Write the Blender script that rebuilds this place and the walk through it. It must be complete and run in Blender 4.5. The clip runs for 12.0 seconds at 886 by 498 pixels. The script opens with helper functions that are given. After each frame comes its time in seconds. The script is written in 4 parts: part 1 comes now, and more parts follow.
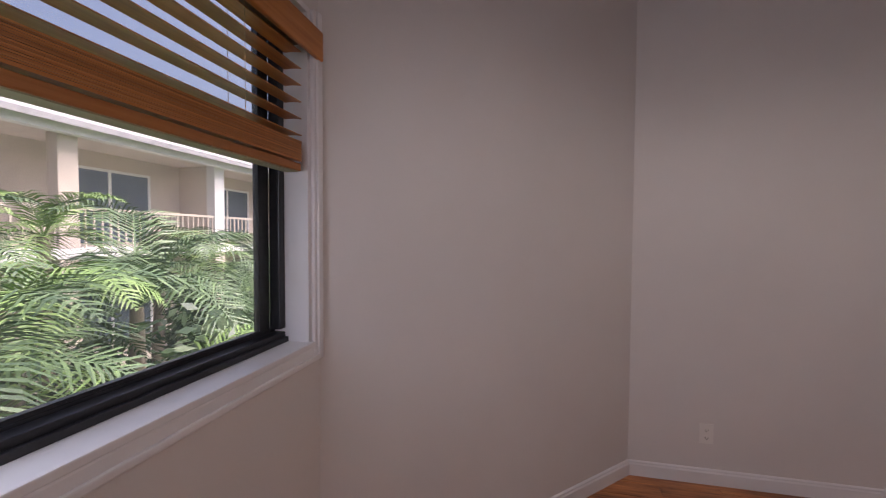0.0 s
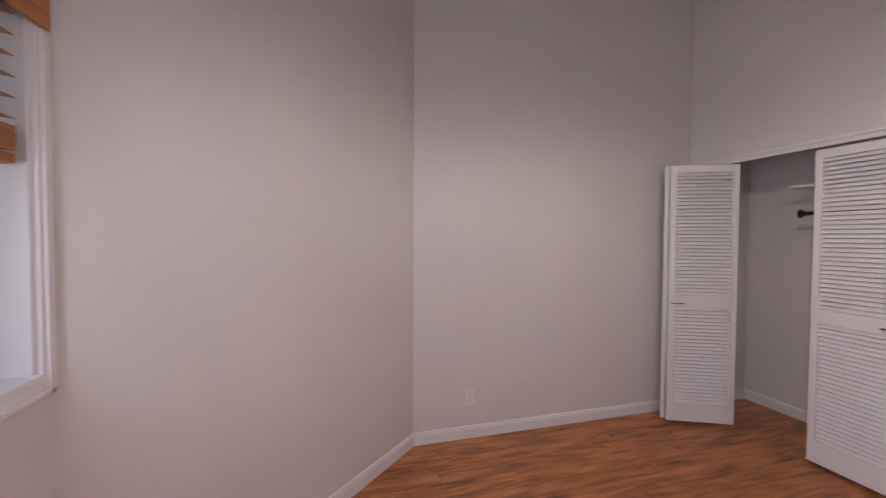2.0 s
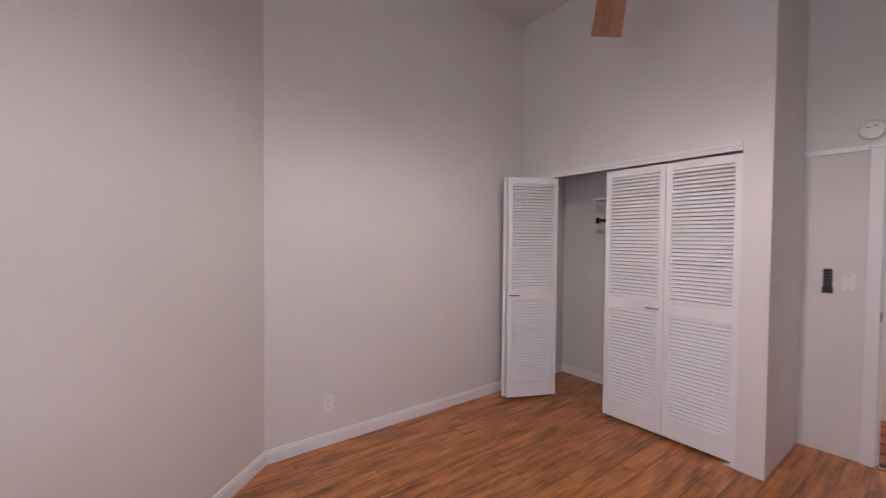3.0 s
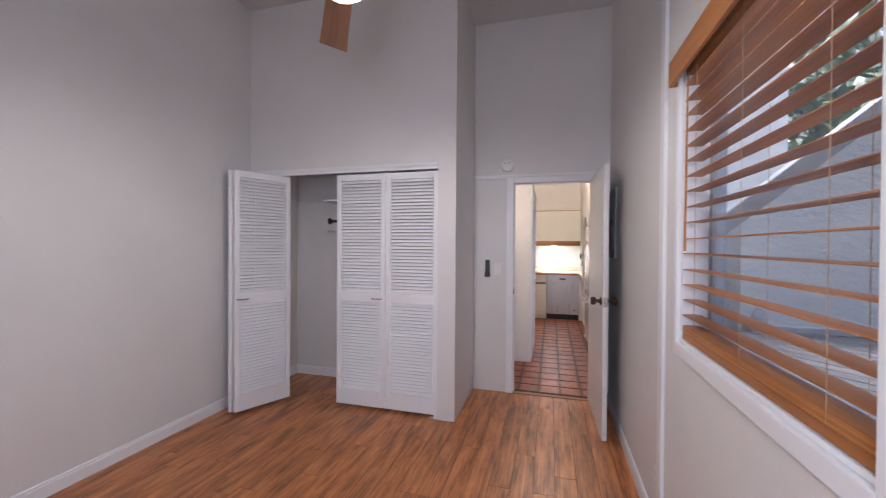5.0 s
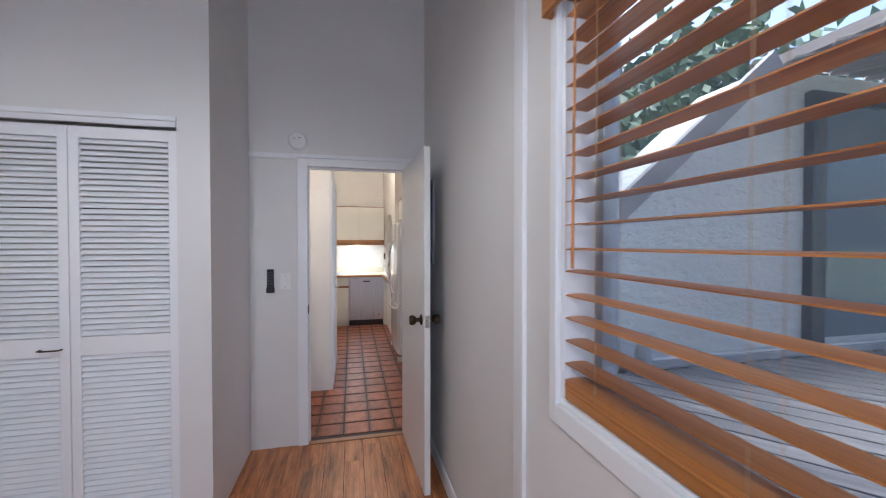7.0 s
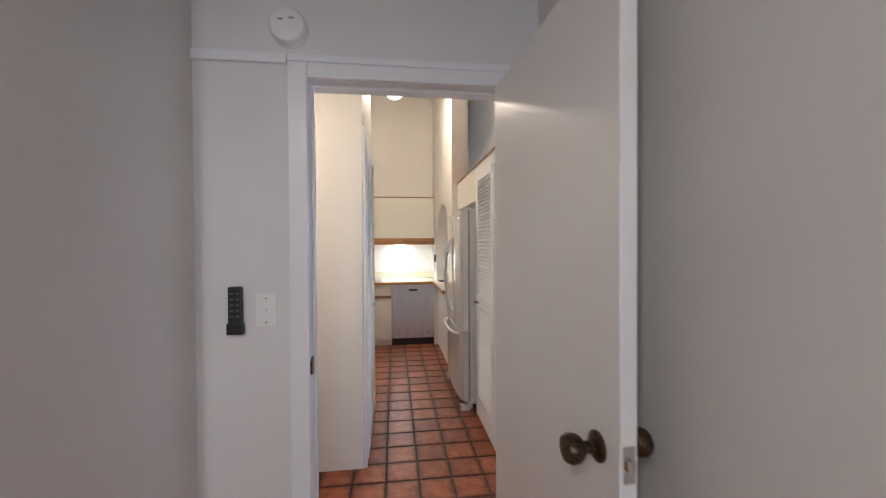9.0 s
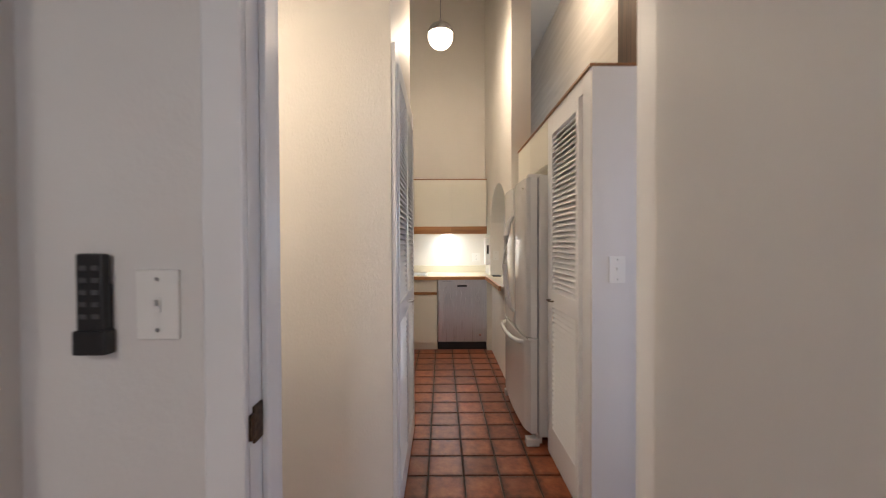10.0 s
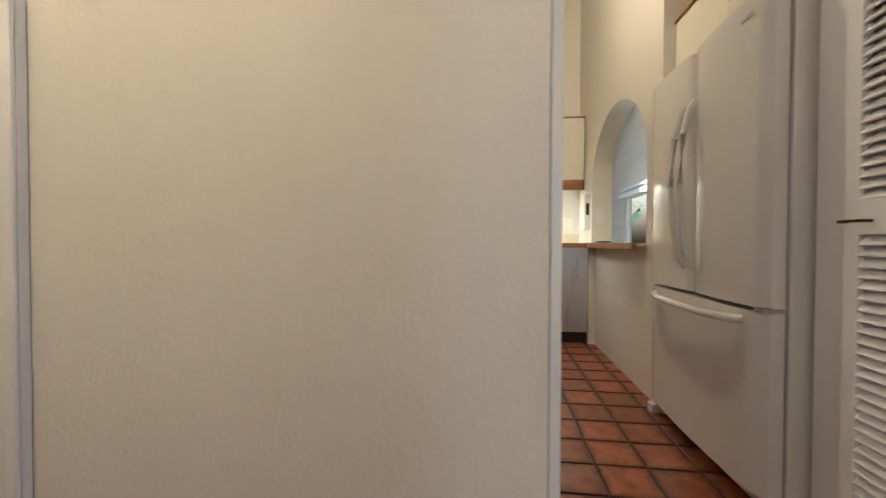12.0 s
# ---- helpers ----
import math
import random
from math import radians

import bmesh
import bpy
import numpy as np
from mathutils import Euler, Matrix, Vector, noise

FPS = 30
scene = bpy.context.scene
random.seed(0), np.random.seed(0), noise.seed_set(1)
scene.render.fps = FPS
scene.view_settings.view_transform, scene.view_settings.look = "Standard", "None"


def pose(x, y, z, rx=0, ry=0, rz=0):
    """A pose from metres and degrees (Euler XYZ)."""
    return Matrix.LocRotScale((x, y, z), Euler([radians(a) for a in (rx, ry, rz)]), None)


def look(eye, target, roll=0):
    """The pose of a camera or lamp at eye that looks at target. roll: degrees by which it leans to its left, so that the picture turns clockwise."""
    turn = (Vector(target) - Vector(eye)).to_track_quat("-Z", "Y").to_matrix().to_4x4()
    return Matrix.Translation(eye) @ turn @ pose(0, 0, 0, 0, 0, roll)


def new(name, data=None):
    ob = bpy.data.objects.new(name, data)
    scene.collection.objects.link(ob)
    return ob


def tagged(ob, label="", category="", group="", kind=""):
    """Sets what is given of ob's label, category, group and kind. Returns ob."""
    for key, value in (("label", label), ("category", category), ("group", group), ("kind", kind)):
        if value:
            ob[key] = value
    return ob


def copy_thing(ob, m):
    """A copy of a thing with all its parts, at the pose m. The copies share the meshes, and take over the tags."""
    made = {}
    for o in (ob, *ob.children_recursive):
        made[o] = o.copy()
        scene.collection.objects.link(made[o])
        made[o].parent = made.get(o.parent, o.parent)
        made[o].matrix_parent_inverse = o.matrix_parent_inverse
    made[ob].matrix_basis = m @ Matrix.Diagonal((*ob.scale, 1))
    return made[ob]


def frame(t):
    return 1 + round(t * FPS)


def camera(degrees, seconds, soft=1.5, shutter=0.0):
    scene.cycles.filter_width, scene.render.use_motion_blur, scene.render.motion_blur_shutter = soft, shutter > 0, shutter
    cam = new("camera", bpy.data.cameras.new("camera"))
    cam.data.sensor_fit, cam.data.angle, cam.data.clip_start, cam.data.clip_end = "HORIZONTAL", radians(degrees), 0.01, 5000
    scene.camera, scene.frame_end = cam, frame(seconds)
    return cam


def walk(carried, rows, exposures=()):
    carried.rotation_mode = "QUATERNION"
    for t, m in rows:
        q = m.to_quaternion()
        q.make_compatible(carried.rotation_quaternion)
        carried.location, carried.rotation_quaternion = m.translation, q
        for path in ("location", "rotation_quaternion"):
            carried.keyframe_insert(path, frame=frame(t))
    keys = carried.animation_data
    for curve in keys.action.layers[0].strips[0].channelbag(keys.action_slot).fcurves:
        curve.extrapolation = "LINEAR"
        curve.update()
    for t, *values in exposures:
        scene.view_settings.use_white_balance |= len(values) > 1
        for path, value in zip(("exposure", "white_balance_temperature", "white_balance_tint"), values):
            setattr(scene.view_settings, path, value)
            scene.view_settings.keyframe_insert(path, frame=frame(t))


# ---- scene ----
cam = camera(97.4, 12.0, soft=1.1, shutter=0.3)
EXPOSURES = [(0.0, 0.75, 6550, 26), (1.0, 1.2, 6550, 27), (2.0, 1.5, 6550, 26), (3.0, 1.7, 6400, 25), (5.0, 1.8, 5800, 17), (6.5, 1.75, 5400, 10),
             (9.0, 1.7, 5850, 10), (10.5, 1.38, 6400, 11), (12.0, 1.5, 6500, 4)]
PATH = [
    (0, (0.225, 0.15, 1.442), (-0.203, 2.103, 1.377), 0.3),
    (0.5, (0.269, 0.082, 1.454), (0.027, 2.066, 1.392), 0.3),
    (1, (0.286, 0.068, 1.469), (0.242, 2.066, 1.399), 0.4),
    (1.5, (0.27, 0.046, 1.466), (0.513, 2.03, 1.411), 0.2),
    (2, (0.286, 0.015, 1.464), (0.837, 1.937, 1.407), 0.3),
    (2.5, (0.269, 0.035, 1.467), (1.194, 1.807, 1.41), 0.5),
    (3, (0.256, -0.002, 1.467), (1.456, 1.597, 1.418), 0.5),
    (4.8, (0.208, -0.053, 1.428), (2.097, 0.604, 1.409), 0.4),
    (5, (0.216, -0.05, 1.426), (2.143, 0.486, 1.407), 0.4),
    (5.5, (0.265, -0.032, 1.421), (2.256, 0.161, 1.4), 0.3),
    (6, (0.417, -0.021, 1.428), (2.413, -0.144, 1.406), 0.1),
    (6.5, (0.705, -0.049, 1.474), (2.677, -0.381, 1.448), 0.1),
    (7, (1.051, -0.007, 1.475), (2.997, -0.466, 1.443), -0.0),
    (7.2, (1.202, 0.033, 1.486), (3.14, -0.458, 1.449), -0.0),
    (8.8, (2.4, 0.014, 1.453), (4.374, -0.301, 1.429), -0.4),
    (9, (2.572, -0.001, 1.432), (4.556, -0.252, 1.408), -0.3),
    (9.5, (2.966, -0.048, 1.393), (4.963, -0.153, 1.367), -0.4),
    (10, (3.369, -0.028, 1.301), (5.369, -0.032, 1.274), -0.2),
    (10.5, (3.76, -0.01, 1.187), (5.759, 0.012, 1.162), -0.1),
    (11, (4.093, 0.03, 1.09), (6.093, 0.072, 1.064), -0.3),
    (11.5, (4.366, 0.141, 1.014), (6.362, 0.259, 0.991), 0.1),
    (12, (4.5, 0.277, 0.906), (6.484, 0.531, 0.872), 0.2),
]
walk(cam, [(t, look(eye, target, roll)) for t, eye, target, roll in PATH], EXPOSURES)

# ---- world and light ----
world = bpy.data.worlds.new("world")
scene.world = world
world.use_nodes = True
wn = world.node_tree
sky = wn.nodes.new("ShaderNodeTexSky")
sky.sky_type = "NISHITA"
sky.sun_disc = False
sky.sun_elevation = radians(64)
sky.sun_rotation = radians(62)
sky.air_density, sky.dust_density = 0.8, 8.0
wn.links.new(sky.outputs[0], wn.nodes["Background"].inputs[0])
wn.nodes["Background"].inputs[1].default_value = 0.15


def lamp(name, kind, m, energy, colour, size=0.1, size_y=None):
    data = bpy.data.lights.new(name, kind)
    data.energy, data.color = energy, colour
    if kind == "SUN":
        data.angle = radians(size)
    elif kind == "AREA":
        data.shape, data.size, data.size_y = "RECTANGLE", size, size_y or size
    else:
        data.shadow_soft_size = size
    ob = new(name, data)
    ob.matrix_world = m
    return ob


WARM, NEUTRAL, DAY = (1.0, 0.80, 0.58), (1.0, 0.91, 0.80), (0.84, 0.90, 1.0)
lamp("sun", "SUN", look((0, 0, 0), (-0.42, -0.20, -0.85)), 4.0, (1.0, 0.97, 0.93), 35)
# skylight standing in the window openings
lamp("west_window_light", "AREA", look((-0.53, -0.02, 1.62), (2.0, 0.6, 1.0)), 7.5, DAY, 0.5, 0.95)
# bluish fill for the hall wall, set in an added, unseen opening
lamp("hall_daylight_fill", "AREA", look((4.62, -1.70, 1.3), (4.62, 0.5, 1.2)), 2.0, (0.58, 0.64, 1.0), 0.7, 1.7)
lamp("dining_window_light", "AREA", look((10.1, -1.70, 1.6), (8.5, 0.5, 1.4)), 16, (0.72, 0.84, 1.0), 1.4, 1.1)
lamp("fan_bulb", "POINT", pose(1.60, 0.753, 2.465), 16.5, NEUTRAL, 0.03)
lamp("pendant_bulb", "POINT", pose(6.70, -0.02, 3.07), 36, WARM, 0.08)
lamp("hall_bulb", "POINT", pose(4.32, 1.12, 2.25), 15.5, WARM, 0.08)
# added lamp, out of view, that brightens the dining-room wall above the pantry
lamp("dining_fill", "POINT", pose(7.6, -1.2, 4.3), 22, WARM, 0.08)
lamp("under_cabinet_light", "AREA", look((8.62, -0.1, 1.42), (8.66, -0.1, 0.9)), 4.2, (0.95, 0.96, 0.92), 0.12, 1.4)

# ---- materials ----


def base_mat(name, rough=0.5, metal=0.0):
    m = bpy.data.materials.new(name)
    m.use_nodes = True
    nt = m.node_tree
    b = nt.nodes["Principled BSDF"]
    b.inputs["Roughness"].default_value, b.inputs["Metallic"].default_value = rough, metal
    return m, nt, b


def coords(nt, scale=(1, 1, 1), world_space=True, scatter=False):
    g = nt.nodes.new("ShaderNodeNewGeometry" if world_space else "ShaderNodeTexCoord")
    out = g.outputs["Position"] if world_space else g.outputs["Object"]
    if scatter:
        info = nt.nodes.new("ShaderNodeObjectInfo")
        mul = nt.nodes.new("ShaderNodeMath")
        mul.operation = "MULTIPLY"
        mul.inputs[1].default_value = 37.0
        nt.links.new(info.outputs["Random"], mul.inputs[0])
        add = nt.nodes.new("ShaderNodeVectorMath")
        add.operation = "ADD"
        nt.links.new(out, add.inputs[0])
        nt.links.new(mul.outputs[0], add.inputs[1])
        out = add.outputs[0]
    mp = nt.nodes.new("ShaderNodeVectorMath")
    mp.operation = "MULTIPLY"
    mp.inputs[1].default_value = scale
    nt.links.new(out, mp.inputs[0])
    return mp.outputs[0]


def noise_tex(nt, vec, scale, detail=4.0, rough=0.5):
    n = nt.nodes.new("ShaderNodeTexNoise")
    n.inputs["Scale"].default_value, n.inputs["Detail"].default_value, n.inputs["Roughness"].default_value = scale, detail, rough
    nt.links.new(vec, n.inputs["Vector"])
    return n.outputs["Fac"]


def ramp(nt, fac, stops):
    r = nt.nodes.new("ShaderNodeValToRGB")
    while len(r.color_ramp.elements) < len(stops):
        r.color_ramp.elements.new(0.5)
    for e, (p, c) in zip(r.color_ramp.elements, stops):
        e.position, e.color = p, (*c, 1)
    nt.links.new(fac, r.inputs[0])
    return r.outputs[0]


def bumped(nt, b, height, strength, distance=0.01):
    bp = nt.nodes.new("ShaderNodeBump")
    bp.inputs["Strength"].default_value, bp.inputs["Distance"].default_value = strength, distance
    nt.links.new(height, bp.inputs["Height"])
    nt.links.new(bp.outputs[0], b.inputs["Normal"])


def mixed(nt, fac, a, c, mode="MIX"):
    mx = nt.nodes.new("ShaderNodeMix")
    mx.data_type, mx.blend_type = "RGBA", mode
    for sock, val in ((mx.inputs[0], fac), (mx.inputs[6], a), (mx.inputs[7], c)):
        if isinstance(val, (int, float)):
            sock.default_value = val
        elif isinstance(val, tuple):
            sock.default_value = (*val, 1)
        else:
            nt.links.new(val, sock)
    return mx.outputs[2]


def paint(name, col, rough=0.5, grain=60.0, bump=0.15, vary=0.05, stretch=(1, 1, 1), dist=0.004):
    """Painted or plain surface: slow tone drift, fine relief and uneven gloss."""
    m, nt, b = base_mat(name, rough)
    v = coords(nt, stretch)
    slow = noise_tex(nt, v, 1.7, 3)
    lo, hi = tuple(c * (1 - vary) for c in col), tuple(min(1, c * (1 + vary)) for c in col)
    nt.links.new(ramp(nt, slow, ((0.3, lo), (0.7, hi))), b.inputs["Base Color"])
    fine = noise_tex(nt, v, grain, 5, 0.6)
    bumped(nt, b, fine, bump, dist)
    r = ramp(nt, noise_tex(nt, v, 5.0, 2), ((0.2, (max(0, rough - 0.03),) * 3), (0.8, (min(1, rough + 0.03),) * 3)))
    nt.links.new(r, b.inputs["Roughness"])
    return m


def wood(name, dark, mid, light, along=0, rough=0.4, grain=1.0, scatter=True, world_space=False, bump=0.12, run=1.1, tone_lo=0.78):
    m, nt, b = base_mat(name, rough)
    st = [16.0, 16.0, 16.0]
    st[along] = run
    v = coords(nt, tuple(a * grain for a in st), world_space, scatter)
    big = noise_tex(nt, v, 1.0, 5, 0.6)
    st2 = [110.0, 110.0, 110.0]
    st2[along] = 3.0
    fine = noise_tex(nt, coords(nt, tuple(a * grain for a in st2), world_space, scatter), 1.0, 3, 0.6)
    col = ramp(nt, big, ((0.33, dark), (0.5, mid), (0.68, light)))
    col = mixed(nt, 0.35, col, ramp(nt, fine, ((0.3, dark), (0.7, light))), "MIX")
    info = nt.nodes.new("ShaderNodeObjectInfo")
    tone = ramp(nt, info.outputs["Random"], ((0.0, (tone_lo,) * 3), (1.0, (1.12, 1.1, 1.06))))
    nt.links.new(mixed(nt, 1.0, col, tone, "MULTIPLY"), b.inputs["Base Color"])
    bumped(nt, b, fine, bump, 0.002)
    return m


M_WALL = paint("wall_paint", (0.70, 0.68, 0.66), 0.55, 70, 0.18, 0.03)
M_PLASTER = paint("textured_plaster", (0.74, 0.71, 0.66), 0.6, 110, 0.32, 0.03, (1, 1, 0.6), 0.005)
M_BOARDWALL, nt, b = base_mat("whitewashed_boards", 0.6)
v = coords(nt, (0.6, 0.6, 9.0))
nt.links.new(ramp(nt, noise_tex(nt, v, 1.6, 4), ((0.3, (0.60, 0.55, 0.49)), (0.7, (0.70, 0.65, 0.59)))), b.inputs["Base Color"])
bumped(nt, b, noise_tex(nt, v, 3.0, 3), 0.3, 0.01)
M_CEIL = paint("ceiling_paint", (0.62, 0.61, 0.60), 0.8, 80, 0.2, 0.03)
M_TRIM = paint("white_gloss_trim", (0.78, 0.78, 0.79), 0.33, 40, 0.05, 0.03)
M_LOUVRE = paint("white_louvre_paint", (0.80, 0.80, 0.81), 0.4, 50, 0.06, 0.03)
M_DOOR = paint("white_satin_door", (0.74, 0.73, 0.71), 0.3, 30, 0.06, 0.03)
M_CAB = paint("cream_laminate", (0.72, 0.69, 0.60), 0.4, 30, 0.03, 0.03)
M_COUNTER = paint("cream_countertop", (0.70, 0.64, 0.50), 0.25, 120, 0.03, 0.05)
M_FRIDGE = paint("white_enamel", (0.78, 0.77, 0.75), 0.16, 150, 0.05, 0.02)
M_GREYP = paint("grey_enamel", (0.32, 0.33, 0.34), 0.45, 60, 0.05, 0.05)
M_PLASTIC = paint("white_plastic", (0.78, 0.77, 0.74), 0.35, 90, 0.02, 0.02)
M_BLACK = paint("black_plastic", (0.012, 0.012, 0.013), 0.4, 90, 0.05, 0.1)
M_KEY = paint("grey_rubber_keys", (0.08, 0.08, 0.085), 0.6, 90, 0.05, 0.1)
M_FRAME = paint("black_aluminium", (0.016, 0.017, 0.02), 0.35, 60, 0.08, 0.2)
M_BRONZE, nt, b = base_mat("aged_bronze", 0.35, 0.9)
nt.links.new(ramp(nt, noise_tex(nt, coords(nt), 90, 4), ((0.3, (0.035, 0.022, 0.014)), (0.7, (0.13, 0.085, 0.05)))), b.inputs["Base Color"])
M_STEEL, nt, b = base_mat("brushed_steel", 0.3, 1.0)
v = coords(nt, (220, 220, 2.5))
f = noise_tex(nt, v, 1.0, 3)
nt.links.new(ramp(nt, f, ((0.3, (0.56, 0.56, 0.57)), (0.7, (0.68, 0.68, 0.69)))), b.inputs["Base Color"])
nt.links.new(ramp(nt, f, ((0.3, (0.26,) * 3), (0.7, (0.38,) * 3))), b.inputs["Roughness"])
b.inputs["Anisotropic"].default_value = 0.6
M_CHROME, nt, b = base_mat("chrome", 0.15, 1.0)
b.inputs["Base Color"].default_value = (0.7, 0.7, 0.7, 1)
M_FLOOR = wood("walnut_plank", (0.085, 0.025, 0.008), (0.47, 0.165, 0.052), (0.72, 0.31, 0.115), 0, 0.34, 0.95, run=3.0, tone_lo=0.92)
M_FLOORJOINT = paint("dark_floor_joint", (0.03, 0.014, 0.008), 0.7, 40, 0.1, 0.2)
M_BLIND = wood("honey_blind_wood", (0.27, 0.088, 0.020), (0.46, 0.175, 0.042), (0.60, 0.27, 0.085), 0, 0.38, 0.9)
M_BLINDY = wood("honey_blind_wood_crosswise", (0.27, 0.088, 0.020), (0.46, 0.175, 0.042), (0.60, 0.27, 0.085), 1, 0.38, 0.9)
M_OAK = wood("oak_edge", (0.22, 0.085, 0.025), (0.38, 0.17, 0.055), (0.50, 0.25, 0.09), 1, 0.4, 0.8)
M_FANWOOD = wood("fan_blade_wood", (0.16, 0.07, 0.03), (0.30, 0.14, 0.065), (0.40, 0.20, 0.10), 0, 0.4, 0.8)
M_CORD = paint("tan_cord", (0.42, 0.28, 0.15), 0.8, 200, 0.1, 0.1)
M_PANELWOOD = wood("dark_wood_panel", (0.04, 0.022, 0.012), (0.10, 0.055, 0.03), (0.16, 0.09, 0.05), 2, 0.5, 0.6)

# terracotta tile with darker worn rim, and grout
M_TILE, nt, b = base_mat("terracotta_tile", 0.38)
v = coords(nt, (1, 1, 1), True, True)
mott = noise_tex(nt, v, 14, 5, 0.65)
col = ramp(nt, mott, ((0.25, (0.15, 0.040, 0.016)), (0.5, (0.30, 0.088, 0.034)), (0.78, (0.43, 0.16, 0.07))))
tc = nt.nodes.new("ShaderNodeTexCoord")
sep = nt.nodes.new("ShaderNodeSeparateXYZ")
nt.links.new(tc.outputs["Object"], sep.inputs[0])
edge = []
for axis in ("X", "Y"):
    a = nt.nodes.new("ShaderNodeMath")
    a.operation = "ABSOLUTE"
    nt.links.new(sep.outputs[axis], a.inputs[0])
    edge.append(a.outputs[0])
mxm = nt.nodes.new("ShaderNodeMath")
mxm.operation = "MAXIMUM"
nt.links.new(edge[0], mxm.inputs[0])
nt.links.new(edge[1], mxm.inputs[1])
wob = nt.nodes.new("ShaderNodeMath")
wob.operation = "MULTIPLY_ADD"
wob.inputs[1].default_value = 0.05
nt.links.new(noise_tex(nt, v, 30, 3), wob.inputs[0])
nt.links.new(mxm.outputs[0], wob.inputs[2])
rim = ramp(nt, wob.outputs[0], ((0.088, (1, 1, 1)), (0.124, (0.38, 0.34, 0.33))))
col = mixed(nt, 1.0, col, rim, "MULTIPLY")
info = nt.nodes.new("ShaderNodeObjectInfo")
col = mixed(nt, 1.0, col, ramp(nt, info.outputs["Random"], ((0, (0.72, 0.70, 0.70)), (1, (1.15, 1.1, 1.05)))), "MULTIPLY")
nt.links.new(col, b.inputs["Base Color"])
bumped(nt, b, noise_tex(nt, v, 45, 5, 0.6), 0.25, 0.004)
M_GROUT = paint("dark_grout", (0.075, 0.06, 0.05), 0.9, 120, 0.4, 0.15)

M_GLASS, nt, b = base_mat("window_glass", 0.0)
b.inputs["Base Color"].default_value = (0.95, 0.97, 0.97, 1)
b.inputs["Transmission Weight"].default_value, b.inputs["IOR"].default_value = 1.0, 1.12
M_SCREEN = bpy.data.materials.new("insect_screen_mesh")
M_SCREEN.use_nodes = True
nt = M_SCREEN.node_tree
clear, mesh_lit, mix = nt.nodes.new("ShaderNodeBsdfTransparent"), nt.nodes.new("ShaderNodeBsdfTranslucent"), nt.nodes.new("ShaderNodeMixShader")
mesh_lit.inputs[0].default_value = (0.62, 0.66, 0.70, 1)
mix.inputs[0].default_value = 0.06
nt.links.new(clear.outputs[0], mix.inputs[1])
nt.links.new(mesh_lit.outputs[0], mix.inputs[2])
nt.links.new(mix.outputs[0], nt.nodes["Material Output"].inputs[0])
M_LAMP, nt, b = base_mat("lit_opal_glass", 0.3)
b.inputs["Base Color"].default_value = (0.9, 0.87, 0.8, 1)
b.inputs["Emission Color"].default_value, b.inputs["Emission Strength"].default_value = (1.0, 0.86, 0.66, 1), 2.2
M_TUBE, nt, b = base_mat("lit_tube", 0.3)
b.inputs["Emission Color"].default_value, b.inputs["Emission Strength"].default_value = (1.0, 0.92, 0.8, 1), 1.6
M_STUCCO = paint("exterior_stucco", (0.56, 0.57, 0.56), 0.85, 30, 0.8, 0.06, (1, 1, 1.6), 0.02)
M_FACADE = paint("beige_facade", (0.62, 0.54, 0.47), 0.85, 14, 0.3, 0.08)
M_FACWHITE = paint("white_facade_trim", (0.78, 0.77, 0.76), 0.7, 14, 0.1, 0.05)
M_ROOF = paint("pale_roof_shingle", (0.36, 0.35, 0.37), 0.85, 8, 0.5, 0.12, (1, 1, 3))
M_DARKWIN, nt, b = base_mat("dark_window_glass", 0.08)
b.inputs["Base Color"].default_value = (0.12, 0.15, 0.18, 1)
M_DECK = wood("grey_deck_board", (0.13, 0.12, 0.12), (0.22, 0.21, 0.205), (0.30, 0.285, 0.275), 0, 0.7, 1.0)
M_SOFFIT = wood("grey_soffit_board", (0.20, 0.17, 0.16), (0.33, 0.29, 0.27), (0.42, 0.38, 0.36), 0, 0.7, 1.0)
M_GROUND = paint("lawn_and_soil", (0.07, 0.09, 0.04), 0.95, 10, 0.6, 0.4)


def leaf_mat(name, lo, hi):
    m, nt, b = base_mat(name, 0.5)
    g = nt.nodes.new("ShaderNodeNewGeometry")
    nt.links.new(ramp(nt, g.outputs["Random Per Island"], ((0, lo), (1, hi))), b.inputs["Base Color"])
    b.inputs["Transmission Weight"].default_value = 0.0
    return m


M_PALM = leaf_mat("palm_frond", (0.05, 0.095, 0.045), (0.15, 0.24, 0.10))
M_PALM2 = leaf_mat("bright_palm_frond", (0.12, 0.22, 0.05), (0.25, 0.38, 0.12))
M_FOL = leaf_mat("shrub_leaf", (0.035, 0.07, 0.035), (0.11, 0.16, 0.075))
M_BARK = paint("palm_bark", (0.30, 0.25, 0.19), 0.9, 25, 0.6, 0.25)

# ---- mesh helpers ----


def box(bm, x0, x1, y0, y1, z0, z1, bev=0.0, m=None):
    made = bmesh.ops.create_cube(bm, size=1.0)["verts"]
    t = Matrix.Translation(((x0 + x1) / 2, (y0 + y1) / 2, (z0 + z1) / 2)) @ Matrix.Diagonal((abs(x1 - x0), abs(y1 - y0), abs(z1 - z0), 1))
    bmesh.ops.transform(bm, matrix=(m @ t) if m else t, verts=made)
    if bev:
        edges = list({e for v in made for e in v.link_edges})
        bmesh.ops.bevel(bm, geom=edges, offset=bev, segments=2, affect="EDGES", profile=0.6)
    return bm


def boxes(*specs):
    bm = bmesh.new()
    for sp in specs:
        box(bm, *sp)
    return bm


